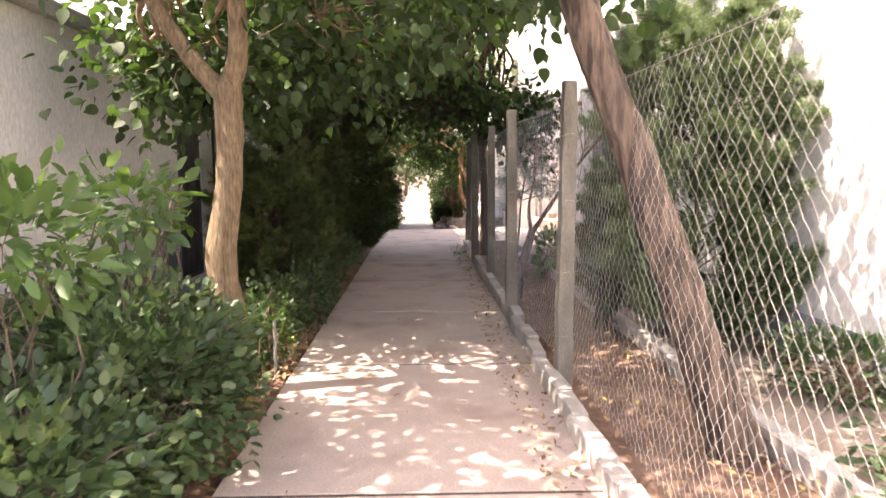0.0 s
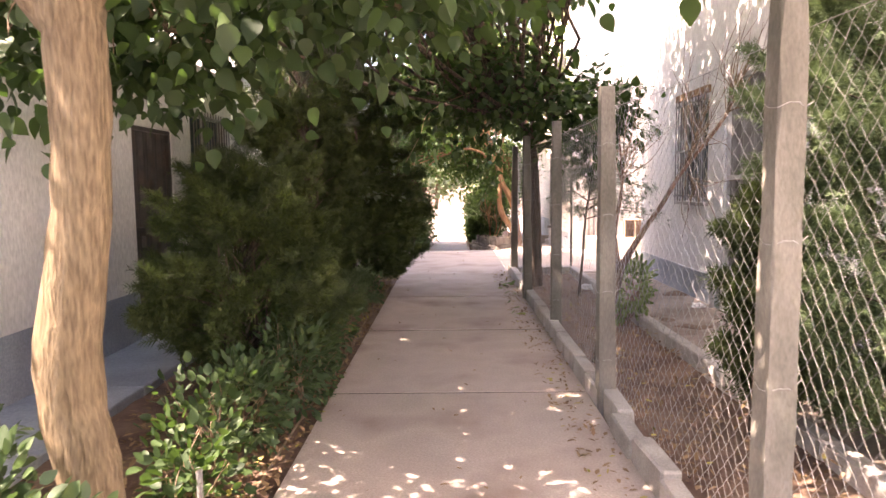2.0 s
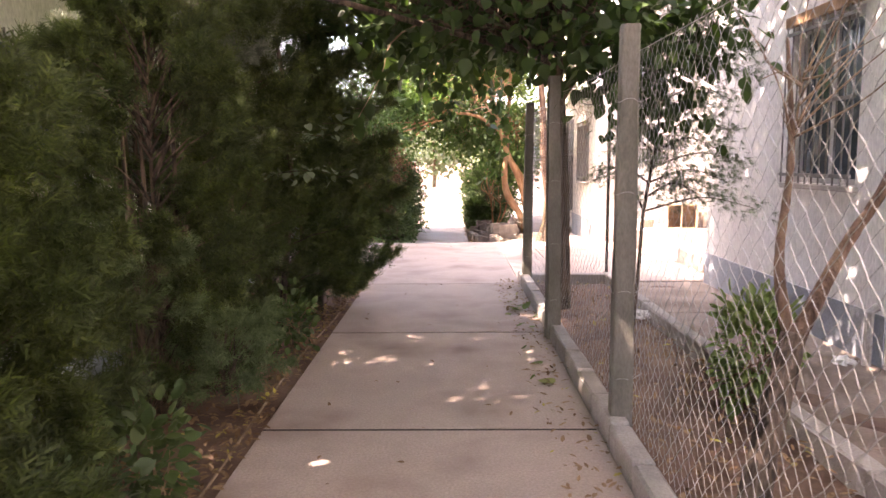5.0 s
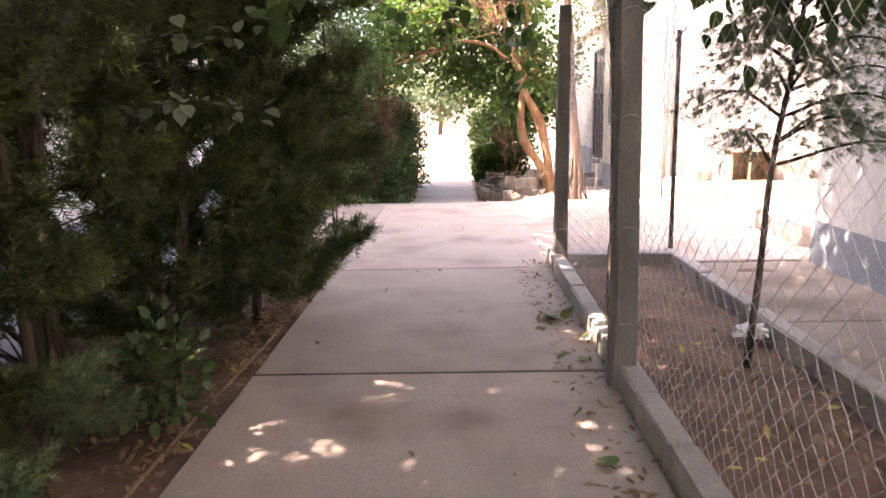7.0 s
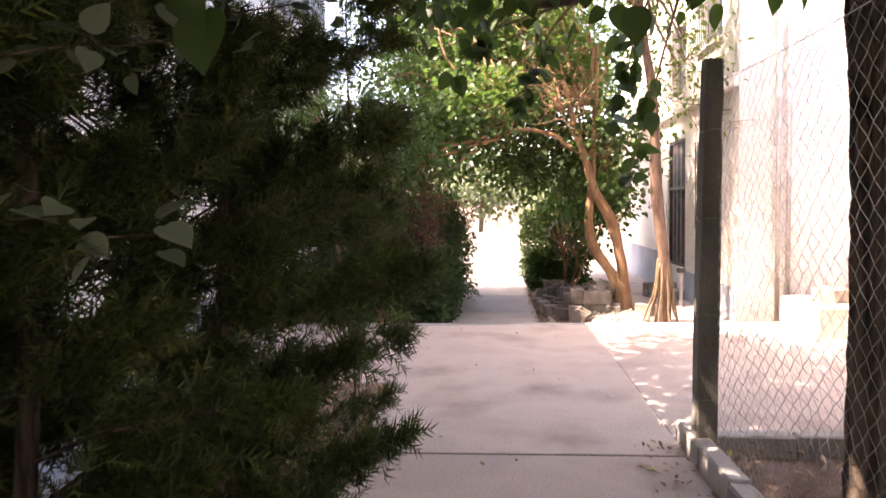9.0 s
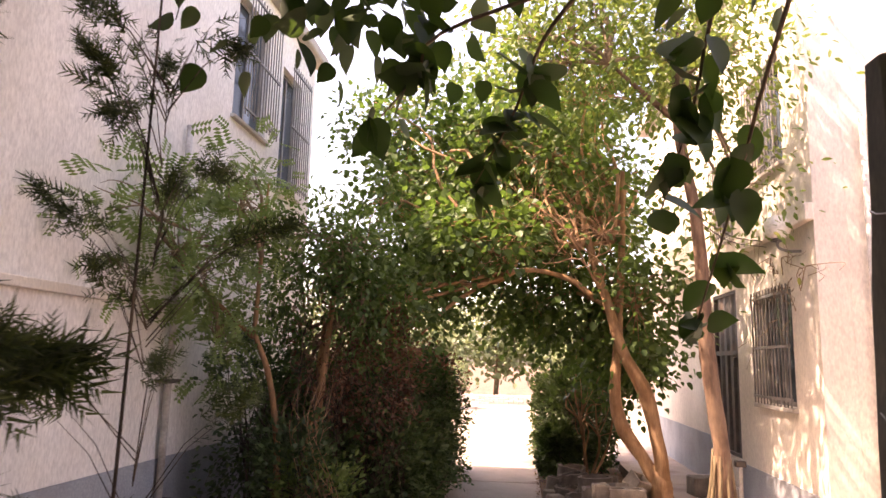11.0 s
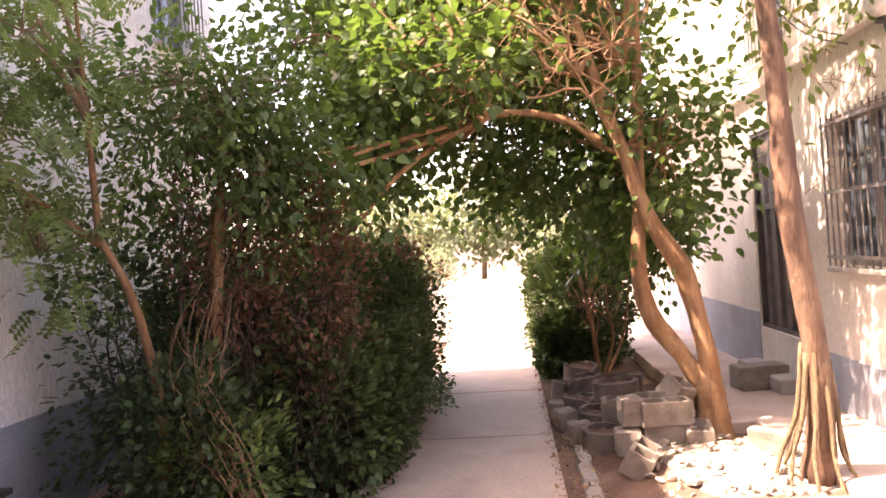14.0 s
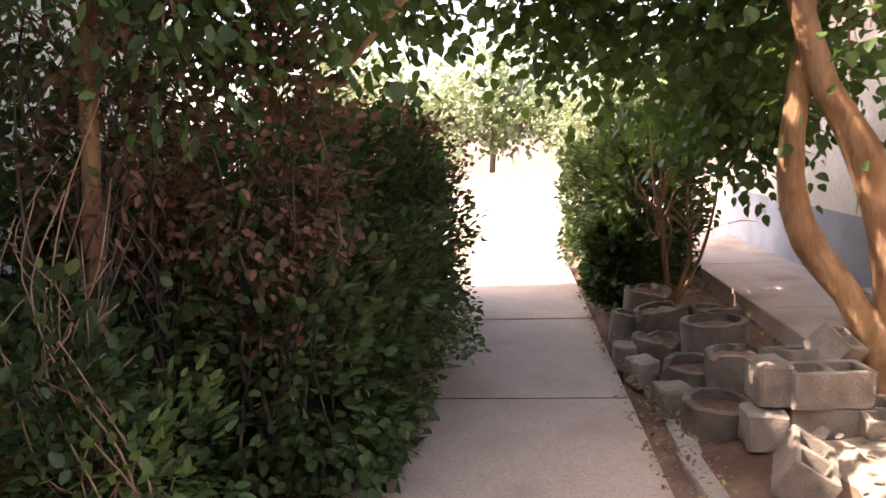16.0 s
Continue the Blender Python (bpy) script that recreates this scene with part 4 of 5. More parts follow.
# two-stemmed tree past the crossing
broad_tree("two_stemmed_tree", "tree with two bare orange-brown stems rising from one base", 14,
           [([(1.88, 21.78, -0.30), (1.88, 21.78, 0.02), (1.86, 21.78, 0.22), (1.80, 21.80, 0.42)], [0.17, 0.13, 0.122, 0.05]),
            ([(1.88, 21.77, 0.18), (1.87, 21.76, 0.45), (1.80, 21.76, 0.85), (1.70, 21.78, 1.25), (1.50, 21.78, 1.60), (1.38, 21.78, 1.95), (1.30, 21.80, 2.25), (1.16, 21.85, 2.72), (0.96, 21.95, 3.6)], [0.092, 0.082, 0.075, 0.09, 0.066, 0.06, 0.057, 0.048, 0.03]),
            ([(1.84, 21.80, 0.18), (1.68, 21.83, 0.48), (1.48, 21.88, 0.77), (1.40, 21.90, 1.05), (1.39, 21.90, 1.35), (1.43, 21.90, 1.78), (1.46, 21.92, 2.3), (1.50, 21.94, 3.0), (1.52, 21.95, 3.9)], [0.09, 0.074, 0.086, 0.072, 0.066, 0.052, 0.047, 0.042, 0.03]),
            ([(1.14, 21.75, 2.3), (0.8, 21.8, 2.55), (0.2, 21.7, 2.6), (-0.5, 21.5, 2.2), (-0.9, 21.3, 1.75)], [0.04, 0.032, 0.028, 0.022, 0.012])],
           M_BARK_RED, [(0.98, 21.8, 2.9), (0.2, 21.7, 2.6), (1.38, 21.9, 3.0), (1.34, 21.85, 2.2)],
           # blobs past y 24 from z 4 up are added to shade walkway and wall
           [((0.9, 23.1, 2.25), (0.95, 1.0, 0.65), 60), ((0.0, 22.8, 2.95), (1.4, 1.0, 0.65), 60), ((0.7, 22.6, 3.7), (1.5, 1.1, 0.7), 56), ((-0.8, 22.3, 2.6), (0.9, 0.8, 0.6), 52), ((1.75, 22.2, 2.3), (0.6, 0.6, 0.8), 34), ((0.2, 23.0, 4.5), (1.5, 1.0, 0.7), 46), ((-1.4, 22.6, 3.4), (0.9, 0.8, 0.7), 30), ((-0.9, 23.2, 4.3), (1.2, 0.9, 0.8), 28), ((0.9, 22.0, 5.1), (1.5, 1.0, 0.7), 50), ((-0.3, 21.3, 2.9), (0.7, 0.45, 0.35), 30), ((-1.2, 20.95, 2.15), (0.65, 0.45, 0.3), 9), ((1.1, 24.8, 4.0), (1.1, 1.4, 0.7), 60), ((1.6, 26.5, 4.2), (1.1, 1.3, 0.7), 50), ((-0.6, 24.9, 4.7), (1.1, 1.3, 0.6), 40), ((-1.5, 25.4, 4.4), (0.9, 1.4, 0.5), 30), ((-0.3, 27.0, 4.8), (1.1, 1.2, 0.6), 70), ((0.6, 25.5, 5.7), (1.2, 1.5, 0.5), 100), ((0.8, 28.0, 5.2), (1.2, 1.4, 0.6), 100), ((1.75, 24.0, 1.6), (0.6, 0.9, 0.5), 56), ((0.2, 24.2, 5.0), (1.2, 1.7, 0.4), 90), ((-1.3, 23.0, 4.9), (1.0, 0.8, 0.7), 34)],
           46, 0.085, BROAD, M_LEAF_MAIN, 0.2, twig=M_BARK_RED)
dry = tagged(empty("dry_branch"), "tangle of bare pale twigs caught in the crown", "branch")
rngd = np.random.default_rng(77)
for q in ((0.9, 21.6, 3.1), (0.5, 21.4, 3.3), (1.2, 21.3, 3.0), (0.2, 21.5, 2.9)):
    for start, ends, r0, r1, sag in (((1.2, 21.75, 2.4), [q], 0.012, 0.006, 0.15), (q, np.array(q) + rngd.normal(0, 0.38, (18, 3)), 0.005, 0.0018, 0.0)):
        for e in ends:
            hd = Heap()
            grow(hd, rngd, start, [e], r0, r1, 5, sag=sag, wander=0.12)
            hd.link("branch", M_VINE, dry)
# rough tree at the corner of the second house
corner = broad_tree("corner_tree", "upright peeling-bark tree before the cream wall", 15,
           [([(2.16, 20.50, -0.2), (2.20, 20.46, 0.3), (2.17, 20.42, 0.8), (2.07, 20.40, 1.62), (2.05, 20.40, 2.3), (2.00, 20.40, 3.05), (1.85, 20.40, 4.05), (1.90, 20.40, 5.0)], [0.11, 0.082, 0.074, 0.076, 0.064, 0.056, 0.05, 0.03]),
            ([(1.85, 20.40, 4.0), (1.55, 20.35, 4.25), (1.15, 20.3, 4.62)], [0.04, 0.028, 0.014])],
           M_BARK_PEEL, [(1.87, 20.4, 4.5), (1.15, 20.3, 4.6)],
           [((1.3, 20.4, 4.75), (1.2, 0.9, 0.6), 46), ((2.1, 20.2, 4.6), (0.7, 0.9, 0.7), 34), ((0.5, 20.5, 5.2), (1.2, 1.0, 0.5), 30), ((1.4, 20.3, 5.6), (1.5, 1.0, 0.6), 46), ((2.4, 20.6, 3.4), (0.35, 0.5, 0.8), 14)],
           46, 0.085, OVAL, M_LEAF_BRIGHT, 0.22)
rngr = np.random.default_rng(15)
for i in range(9):
    a = i * 0.72
    c, d = math.cos(a), math.sin(a)
    p = bend([(2.18 + 0.07 * c, 20.44 + 0.07 * d, 0.62 + rngr.uniform(-0.2, 0.15)), (2.18 + 0.12 * c, 20.47 + 0.11 * d, 0.3), (2.16 + rngr.uniform(0.14, 0.2) * c, 20.5 + 0.16 * d, 0.04), (2.16 + rngr.uniform(0.2, 0.32) * c, 20.5 + rngr.uniform(0.2, 0.3) * d, -0.2)], 12)
    v, f = tube_arrays(p, np.linspace(0.02, 0.011, len(p)), 7, 0.1, rngr)
    link_mesh("root", v, f, M_BARK_PALE, corner, "bare pale root strand" if i == 0 else "", smooth=True)
# locust and vine-covered shrubs on the left past the crossing
broad_tree("locust_tree", "young tree with feathery light green leaves", 16,
           [([(-2.12, 20.35, -0.28), (-2.14, 20.35, 0.6), (-2.25, 20.30, 1.3), (-2.40, 20.20, 1.75)], [0.04, 0.034, 0.03, 0.025]),
            ([(-2.40, 20.20, 1.7), (-2.80, 20.00, 2.1), (-3.10, 19.70, 2.5)], [0.026, 0.02, 0.01]),
            ([(-2.40, 20.20, 1.7), (-2.30, 20.00, 2.5), (-2.20, 19.80, 3.2)], [0.024, 0.018, 0.01])],
           M_BARK_RED, [(-2.80, 20.00, 2.1), (-2.30, 20.00, 2.5), (-3.0, 19.7, 2.45)],
           [((-2.80, 19.60, 2.5), (0.40, 0.80, 0.55), 26), ((-2.30, 19.80, 3.0), (0.30, 0.70, 0.5), 20), ((-2.70, 20.20, 1.8), (0.20, 0.50, 0.4), 16), ((-2.9, 18.8, 2.75), (0.28, 0.7, 0.45), 11)],
           9, 0.22, FERN, M_LOCUST, 0.2, droop=0.25)
broad_tree("vine_draped_tree", "small tree smothered by a climbing vine", 17,
           [([(-1.80, 20.55, -0.28), (-1.81, 20.55, 0.7), (-1.75, 20.55, 1.5), (-1.70, 20.60, 2.2)], [0.05, 0.04, 0.035, 0.025]),
            ([(-1.95, 20.70, -0.28), (-1.93, 20.70, 0.5), (-1.88, 20.70, 1.2), (-1.80, 20.65, 1.9)], [0.035, 0.03, 0.028, 0.02])],
           M_BARK_RED, [(-1.70, 20.60, 2.2), (-1.57, 20.55, 1.9)],
           [((-1.75, 20.45, 2.72), (1.0, 0.55, 0.35), 42), ((-1.6, 20.9, 2.2), (1.0, 0.6, 0.6), 28), ((-1.75, 20.60, 2.55), (0.40, 0.70, 0.42), 50), ((-2.25, 20.90, 1.7), (0.25, 0.70, 0.9), 20), ((-1.35, 20.70, 2.1), (0.05, 0.50, 0.45), 34), ((-2.35, 21.20, 0.7), (0.25, 0.60, 0.7), 30)],
           36, 0.075, OVAL, M_LEAF_MAIN, 0.18)

# ---- shrubs along the path ----
for i, (y, x, rx, ry, h, n) in enumerate(((7.75, -1.52, 0.55, 0.65, 1.45, 12000), (8.7, -1.72, 0.66, 0.72, 1.72, 14000), (10.55, -1.60, 0.48, 0.52, 2.5, 10000), (11.1, -1.80, 0.62, 0.65, 3.3, 6000), (12.0, -1.80, 0.80, 0.8, 4.0, 9500), (13.0, -1.55, 0.90, 0.75, 4.1, 22000), (13.8, -1.30, 1.0, 0.70, 4.4, 30000))):
    cypress("cypress_shrub", "dense dark green feathery cypress beside the path", 30 + i, x, y, rx, ry, h, int(n * 1.25), 0.108, z0=0.55 if i == 4 else 0.15, lean=(0, 0, 0, 0, 0, -0.3, -0.6)[i])
for i, (x, y, h) in enumerate(((-1.22, 10.55, 0.55), (-1.55, 10.2, 1.2), (-1.35, 11.3, 0.5))):
    cypress("young_cypress", "low bright green young cypress at the edge of the bed", 44 + i, x, y, 0.24, 0.26, h, 900, 0.10, M_EVERGREEN, z0=0.12, stems=1)
cypress("cypress_sapling", "thin loose cypress sapling at the end of the hedge", 40, -0.92, 15.52, 0.30, 0.26, 3.2, 1500, 0.085, M_CYPRESS, z0=0.4, stems=1)
cypress("grey_cypress", "taller grey-green cypress behind the hedge", 41, -2.0, 11.7, 0.65, 0.7, 4.6, 6500, 0.12, M_GREYCYPRESS, z0=1.2)
cypress("grey_cypress", "taller grey-green cypress behind the hedge", 42, -2.0, 12.6, 0.6, 0.7, 5.2, 8000, 0.12, M_GREYCYPRESS, z0=1.2)
for i, (x, y, rx, ry, h) in enumerate(((-1.40, 2.3, 0.55, 0.6, 0.45), (-1.32, 3.35, 0.55, 0.6, 0.52), (-1.45, 4.2, 0.45, 0.5, 0.44), (-2.2, 3.0, 0.5, 0.8, 0.55), (-2.1, 4.6, 0.5, 0.7, 0.46))):
    hedge_shrub("privet_bush", "low clipped privet bush with small glossy leaves", 50 + i, (x, y, h * 0.95), (rx, ry, h), 3900, 0.062, M_PRIVET, PRIVET_LEAF, stem_mat=M_BARK_ROUGH)
hedge_shrub("ash_sapling", "sapling with long bright green leaves", 56, (-1.45, 2.5, 1.38), (0.5, 0.4, 0.28), 380, 0.10, M_LEAF_MAIN, stems=3, shell=0.1, stem_mat=M_BARK_ROUGH)
hedge_shrub("ash_sapling", "sapling with long bright green leaves", 57, (-1.42, 3.75, 1.45), (0.30, 0.45, 0.24), 170, 0.12, M_LEAF_MAIN, stems=4, shell=0.1, droop=0.4, stem_mat=M_BARK_ROUGH)
for i, (x, y, r, h) in enumerate(((-1.12, 5.55, 0.24, 0.30), (-1.25, 6.1, 0.3, 0.35), (-1.02, 7.7, 0.22, 0.3), (-1.05, 9.0, 0.2, 0.35), (-1.15, 12.0, 0.22, 0.25))):
    hedge_shrub("broadleaf_seedling", "small bright green seedling at the hedge foot", 60 + i, (x, y, h), (r, r, h), 420, 0.06, M_LEAF if i < 2 else M_DARKLEAF, PRIVET_LEAF, stems=3, shell=0.15)
for i, (x, y, z, r, d, h) in enumerate(((-1.08, 7.35, 0.36, 0.22, 0.4, 0.36), (-1.12, 8.35, 0.32, 0.2, 0.4, 0.32), (-1.22, 6.75, 0.3, 0.25, 0.3, 0.3))):
    hedge_shrub("euonymus_bush", "small grey-green broadleaf bush at the hedge foot", 160 + i, (x, y, z), (r, d, h), 750, 0.072, M_PRIVET, stems=4, shell=0.3)
# broad-leaved climber in the hedge
climber = tagged(empty("climbing_plant"), "grey-green broad-leaved shoots poking out of the cypress hedge", "climber")
rngk = np.random.default_rng(33)
hk = Heap()
kp, kw = [], []
for x, y, z in ((-0.80, 12.30, 1.50), (-0.95, 12.15, 1.52), (-0.66, 12.42, 1.46), (-0.80, 12.35, 1.82), (-0.98, 12.20, 1.84), (-0.55, 13.1, 2.10), (-0.62, 12.8, 1.95)):
    q = bend([(-1.75, 12.6, -0.05 if not kp else 0.7 * z), (-1.65, 12.6, 0.8 * z), (-1.3, y + 0.1, z - 0.05), (x, y, z)], 14)
    hk.tube(q, np.linspace(0.009, 0.002, len(q)), 5)
    for s in range(18):
        a = q[-1 - s % 6] + rngk.normal(0, 0.035, 3)
        kp.append(a)
        kw.append((rngk.normal(0.4, 0.6), rngk.normal(-0.5, 0.6), -0.1))
hk.link("stemwork", M_BARK_ROUGH, climber)
leaves("foliage", np.array(kp), np.array(kw), rngk.uniform(0.055, 0.09, len(kp)), BROAD, M_CLIMBER, rngk, climber, droop=0.25, flat=0.6)
# dark hedge beyond the step
for i, (x, y, rx, ry, h, mat) in enumerate(((-1.32, 21.75, 0.72, 0.62, 0.72, M_DARKLEAF), (-1.25, 22.7, 0.75, 0.65, 0.80, M_DARKLEAF), (-1.35, 23.7, 0.75, 0.65, 0.80, M_DARKLEAF), (-1.5, 24.6, 0.75, 0.6, 0.8, M_DARKLEAF), (-2.2, 21.7, 0.7, 0.7, 0.85, M_DARKLEAF), (-2.3, 23.0, 0.7, 0.8, 0.9, M_DARKLEAF))):
    hedge_shrub("dark_hedge_bush", "dense dark green hedge bush over the path edge", 70 + i, (x, y, -0.25 + h), (rx, ry, h), 10000, 0.052, mat, PRIVET_LEAF, base=-0.28, shell=0.6, stem_mat=M_BARK_ROUGH, stems=5)
for i, (x, y, z) in enumerate(((-1.15, 22.4, 1.2), (-1.2, 23.5, 1.25), (-1.7, 22.6, 1.2))):
    if i == 1:
        hedge_shrub("brown_leaved_bush", "bush with thin reddish-brown leaves above the hedge", 75 + i, (x, y, z), (0.62, 0.75, 0.5), 4200, 0.045, M_BROWNLEAF, PRIVET_LEAF, base=-0.25, stem_mat=M_BARK_ROUGH)
    else:
        hedge_shrub("thin_leaved_bush", "loose thin-leaved green bush above the hedge", 75 + i, (x, y, z), (0.62, 0.75, 0.42), 3000, 0.05, M_LEAF, PRIVET_LEAF, base=-0.25, stem_mat=M_BARK_ROUGH)
for i, (x, y, z, a, b, c, m_) in enumerate(((-1.22, 20.95, 0.36, 0.55, 0.45, 0.7, M_DARKLEAF), (-0.98, 21.5, 0.05, 0.36, 0.6, 0.36, M_DARKLEAF), (-1.95, 20.35, 0.30, 0.45, 0.35, 0.6, M_PRIVET), (-2.5, 20.9, 0.9, 0.6, 0.6, 1.2, M_PRIVET))):
    hedge_shrub("leafy_shrub", "leafy shrub among the vine stems", 85 + i, (x, y, z), (a, b, c), 2600, 0.062, m_, PRIVET_LEAF, base=-0.28, stem_mat=M_BARK_ROUGH)
hedge_shrub("brown_leaved_bush", "bush with thin reddish-brown leaves beside the vine", 88, (-1.3, 20.95, 1.35), (0.55, 0.45, 0.75), 3800, 0.045, M_BROWNLEAF, PRIVET_LEAF, base=-0.28, stem_mat=M_BARK_ROUGH)
hedge_shrub("brown_leaved_bush", "reddish-brown dead leaves tangled in the vine", 89, (-1.7, 20.6, 1.75), (0.38, 0.3, 0.75), 1300, 0.05, M_BROWNLEAF, base=-0.28, stems=5, stem_mat=M_BARK_ROUGH)
hedge_shrub("low_leafy_bush", "low green bush at the foot of the vine", 79, (-1.75, 19.95 + 0.45, 0.12), (0.5, 0.4, 0.4), 1500, 0.07, M_LOCUST, base=-0.28)
for i, (x, y, rx, ry, h) in enumerate(((1.15, 25.2, 0.55, 0.6, 0.85), (1.5, 26.1, 0.6, 0.7, 0.95), (0.95, 26.6, 0.45, 0.6, 0.8), (0.85, 24.6, 0.25, 0.3, 0.4))):
    hedge_shrub("round_shrub", "dark leafy shrub at the end of the planters", 80 + i, (x, y, -0.2 + h), (rx, ry, h), 6000, 0.07, M_DARKLEAF, PRIVET_LEAF, base=-0.28, stem_mat=M_BARK_ROUGH)
# plants behind the fence
cypress("weeping_evergreen", "loose light green evergreen against the sunny wall", 90, 2.8, 6.4, 0.82, 0.95, 3.1, 40000, 0.10, M_EVERGREEN, z0=0.12)
cypress("small_cypress", "dark little cypress behind the fence", 91, 2.02, 6.85, 0.17, 0.2, 1.45, 6000, 0.13, M_CYPRESS)
hedge_shrub("green_bed_shrub", "small bright green shrub in the bed", 93, (2.15, 10.6, 0.42), (0.22, 0.25, 0.35), 500, 0.10, M_LOCUST, stems=4)
for i, (x, y) in enumerate(((2.5, 2.2), (3.0, 3.0), (3.2, 4.6))):
    hedge_shrub("ground_cover_bush", "low leafy plant in the sunny bed", 95 + i, (x, y, 0.22), (0.5, 0.5, 0.25), 900, 0.08, M_PRIVET)


def bare_shrub(name, label, seed, base, h, wide, n, mat):
    rng = np.random.default_rng(seed)
    t = tagged(empty(name), label, "shrub")
    b = np.array(base)
    tops = b + np.stack([rng.uniform(-wide, wide, n), rng.uniform(-wide, wide, n), rng.uniform(0.55, 1, n) * h], 1)
    for q in tops[:5]:
        hp = Heap()
        grow(hp, rng, b, [q], 0.022, 0.006, 6)
        kids = q + rng.normal(0, 0.3, (max(3, n // 5), 3))
        grow(hp, rng, b * 0.4 + q * 0.6, kids, 0.008, 0.002, 4)
        hp.link("branch", mat, t)
    return t


bare_shrub("bare_shrub", "thin reddish leafless stems beyond the planters", 103, (1.3, 24.35, -0.25), 1.7, 0.3, 22, M_BARK_RED)


def pine_tree(name, label, seed, stem, radii, tips, per, size, mat):
    """A young pine: a thin stem, side branches and drooping needle tufts along them."""
    rng = np.random.default_rng(seed)
    t = tagged(empty(name), label, "tree")
    trunk("trunk", stem, radii, M_BARK_ROUGH, t, rng)
    line = bend(stem, 28)
    pos, way = [], []
    for q in tips:
        q = np.array(q, float)
        root = line[np.argmin(np.abs(line[:, 2] - (q[2] - 0.05)))]
        p = bend([root, root * 0.5 + q * 0.5 + [0, 0, 0.12], q], 12)
        v, f = tube_arrays(p, np.linspace(0.012, 0.003, len(p)), 5)
        link_mesh("branch", v, f, M_BARK_ROUGH, t, smooth=True)
        d = p[-1] - p[0]
        k = rng.integers(3, len(p), per)
        pos.append(p[k] + rng.normal(0, 0.06, (per, 3)))
        way.append(d / np.linalg.norm(d) + rng.normal(0, 0.5, (per, 3)))
    pos, way = np.vstack(pos), np.vstack(way)
    leaves("needles", pos, way, rng.uniform(0.7, 1.3, len(pos)) * size, NEEDLES, mat, rng, t, droop=0.45, flat=0.3)
    return t


rng_p = random.Random(94)
pine_tree("young_pine", "young grey-green pine with a thin dark stem behind the fence", 94,
          [(1.93, 12.75, -0.05), (1.99, 12.8, 0.5), (2.04, 12.85, 1.1), (2.16, 12.9, 1.8), (2.25, 12.95, 2.6), (2.3, 13.0, 3.1)], [0.022, 0.018, 0.016, 0.014, 0.010, 0.005],
          [(2.42 + math.cos(i * 2.4) * w, 12.95 + math.sin(i * 2.4) * w, 1.15 + 0.055 * i + rng_p.uniform(-0.06, 0.06)) for i in range(36) for w in (rng_p.uniform(0.4, 0.9) * (1.1 - 0.012 * i),)],
          150, 0.095, M_PINE)


def bare_tree(name, label, seed, stems, mats, twigs):
    """A leafless tree: stems of (points, radii), and groups of twigs (from, to, spread, count)."""
    rng = np.random.default_rng(seed)
    t = tagged(empty(name), label, "tree")
    for (pts, radii), m_ in zip(stems, mats):
        trunk("stem", pts, radii, m_, t, rng, rough=0.08)
    for a, b, w, n in twigs:
        a, b = np.array(a), np.array(b)
        for q in b + rng.normal(0, 1, (n, 3)) * w:
            k = rng.uniform(0, 0.6)
            r_ = a * (1 - k) + b * k
            p = bend([r_, r_ * 0.5 + q * 0.5 + rng.normal(0, 0.05, 3), q], 8)
            v, f = tube_arrays(p, np.linspace(0.006, 0.0018, len(p)), 4)
            link_mesh("twig", v, f, M_TWIG, t, smooth=True)
    return t


bare_tree("bare_tree", "leafless tree with a dark leaning trunk and a long pale limb", 101,
          [([(1.42, 8.92, -0.06), (1.48, 8.98, 0.3), (1.58, 9.06, 0.62), (1.66, 9.12, 0.86)], [0.075, 0.06, 0.055, 0.05]),
           ([(1.64, 9.10, 0.80), (1.95, 9.30, 1.20), (2.12, 9.36, 1.42), (2.37, 9.50, 1.76), (2.80, 9.58, 2.28), (3.05, 9.6, 2.9)], [0.036, 0.025, 0.023, 0.02, 0.015, 0.008]),
           ([(1.64, 9.10, 0.80), (1.62, 9.2, 1.15), (1.72, 9.35, 1.6), (1.70, 9.4, 2.1)], [0.03, 0.02, 0.014, 0.008])],
          [M_BARK_ROUGH, M_BARK_PEEL, M_BARK_PEEL],
          [((2.37, 9.5, 1.76), (2.6, 9.4, 2.5), (0.22, 0.3, 0.3), 26), ((2.8, 9.58, 2.28), (2.95, 9.5, 2.9), (0.22, 0.35, 0.25), 26), ((1.72, 9.35, 1.6), (1.75, 9.3, 2.2), (0.2, 0.25, 0.25), 16), ((2.37, 9.5, 1.76), (2.6, 9.5, 1.5), (0.18, 0.25, 0.25), 14)])

# dry creeper on the second house
creeper = tagged(empty("dry_creeper"), "leafless dry creeper stems over the barred window", "vine")
rngc = np.random.default_rng(61)
for i in range(26):
    a = np.array([3.02, rngc.uniform(20.45, 21.9), rngc.uniform(2.0, 2.65)])
    hc = Heap()
    b = a + [rngc.uniform(-0.22, 0.0), rngc.normal(0, 0.35), rngc.normal(-0.05, 0.22)]
    grow(hc, rngc, a, [b], 0.006, 0.0025, 4, sag=0.25, wander=0.12)
    grow(hc, rngc, (a + b) / 2, [b + rngc.normal(0, 0.15, 3) * [0.4, 1, 1]], 0.003, 0.0015, 4)
    hc.link("stem", M_TWIG, creeper)

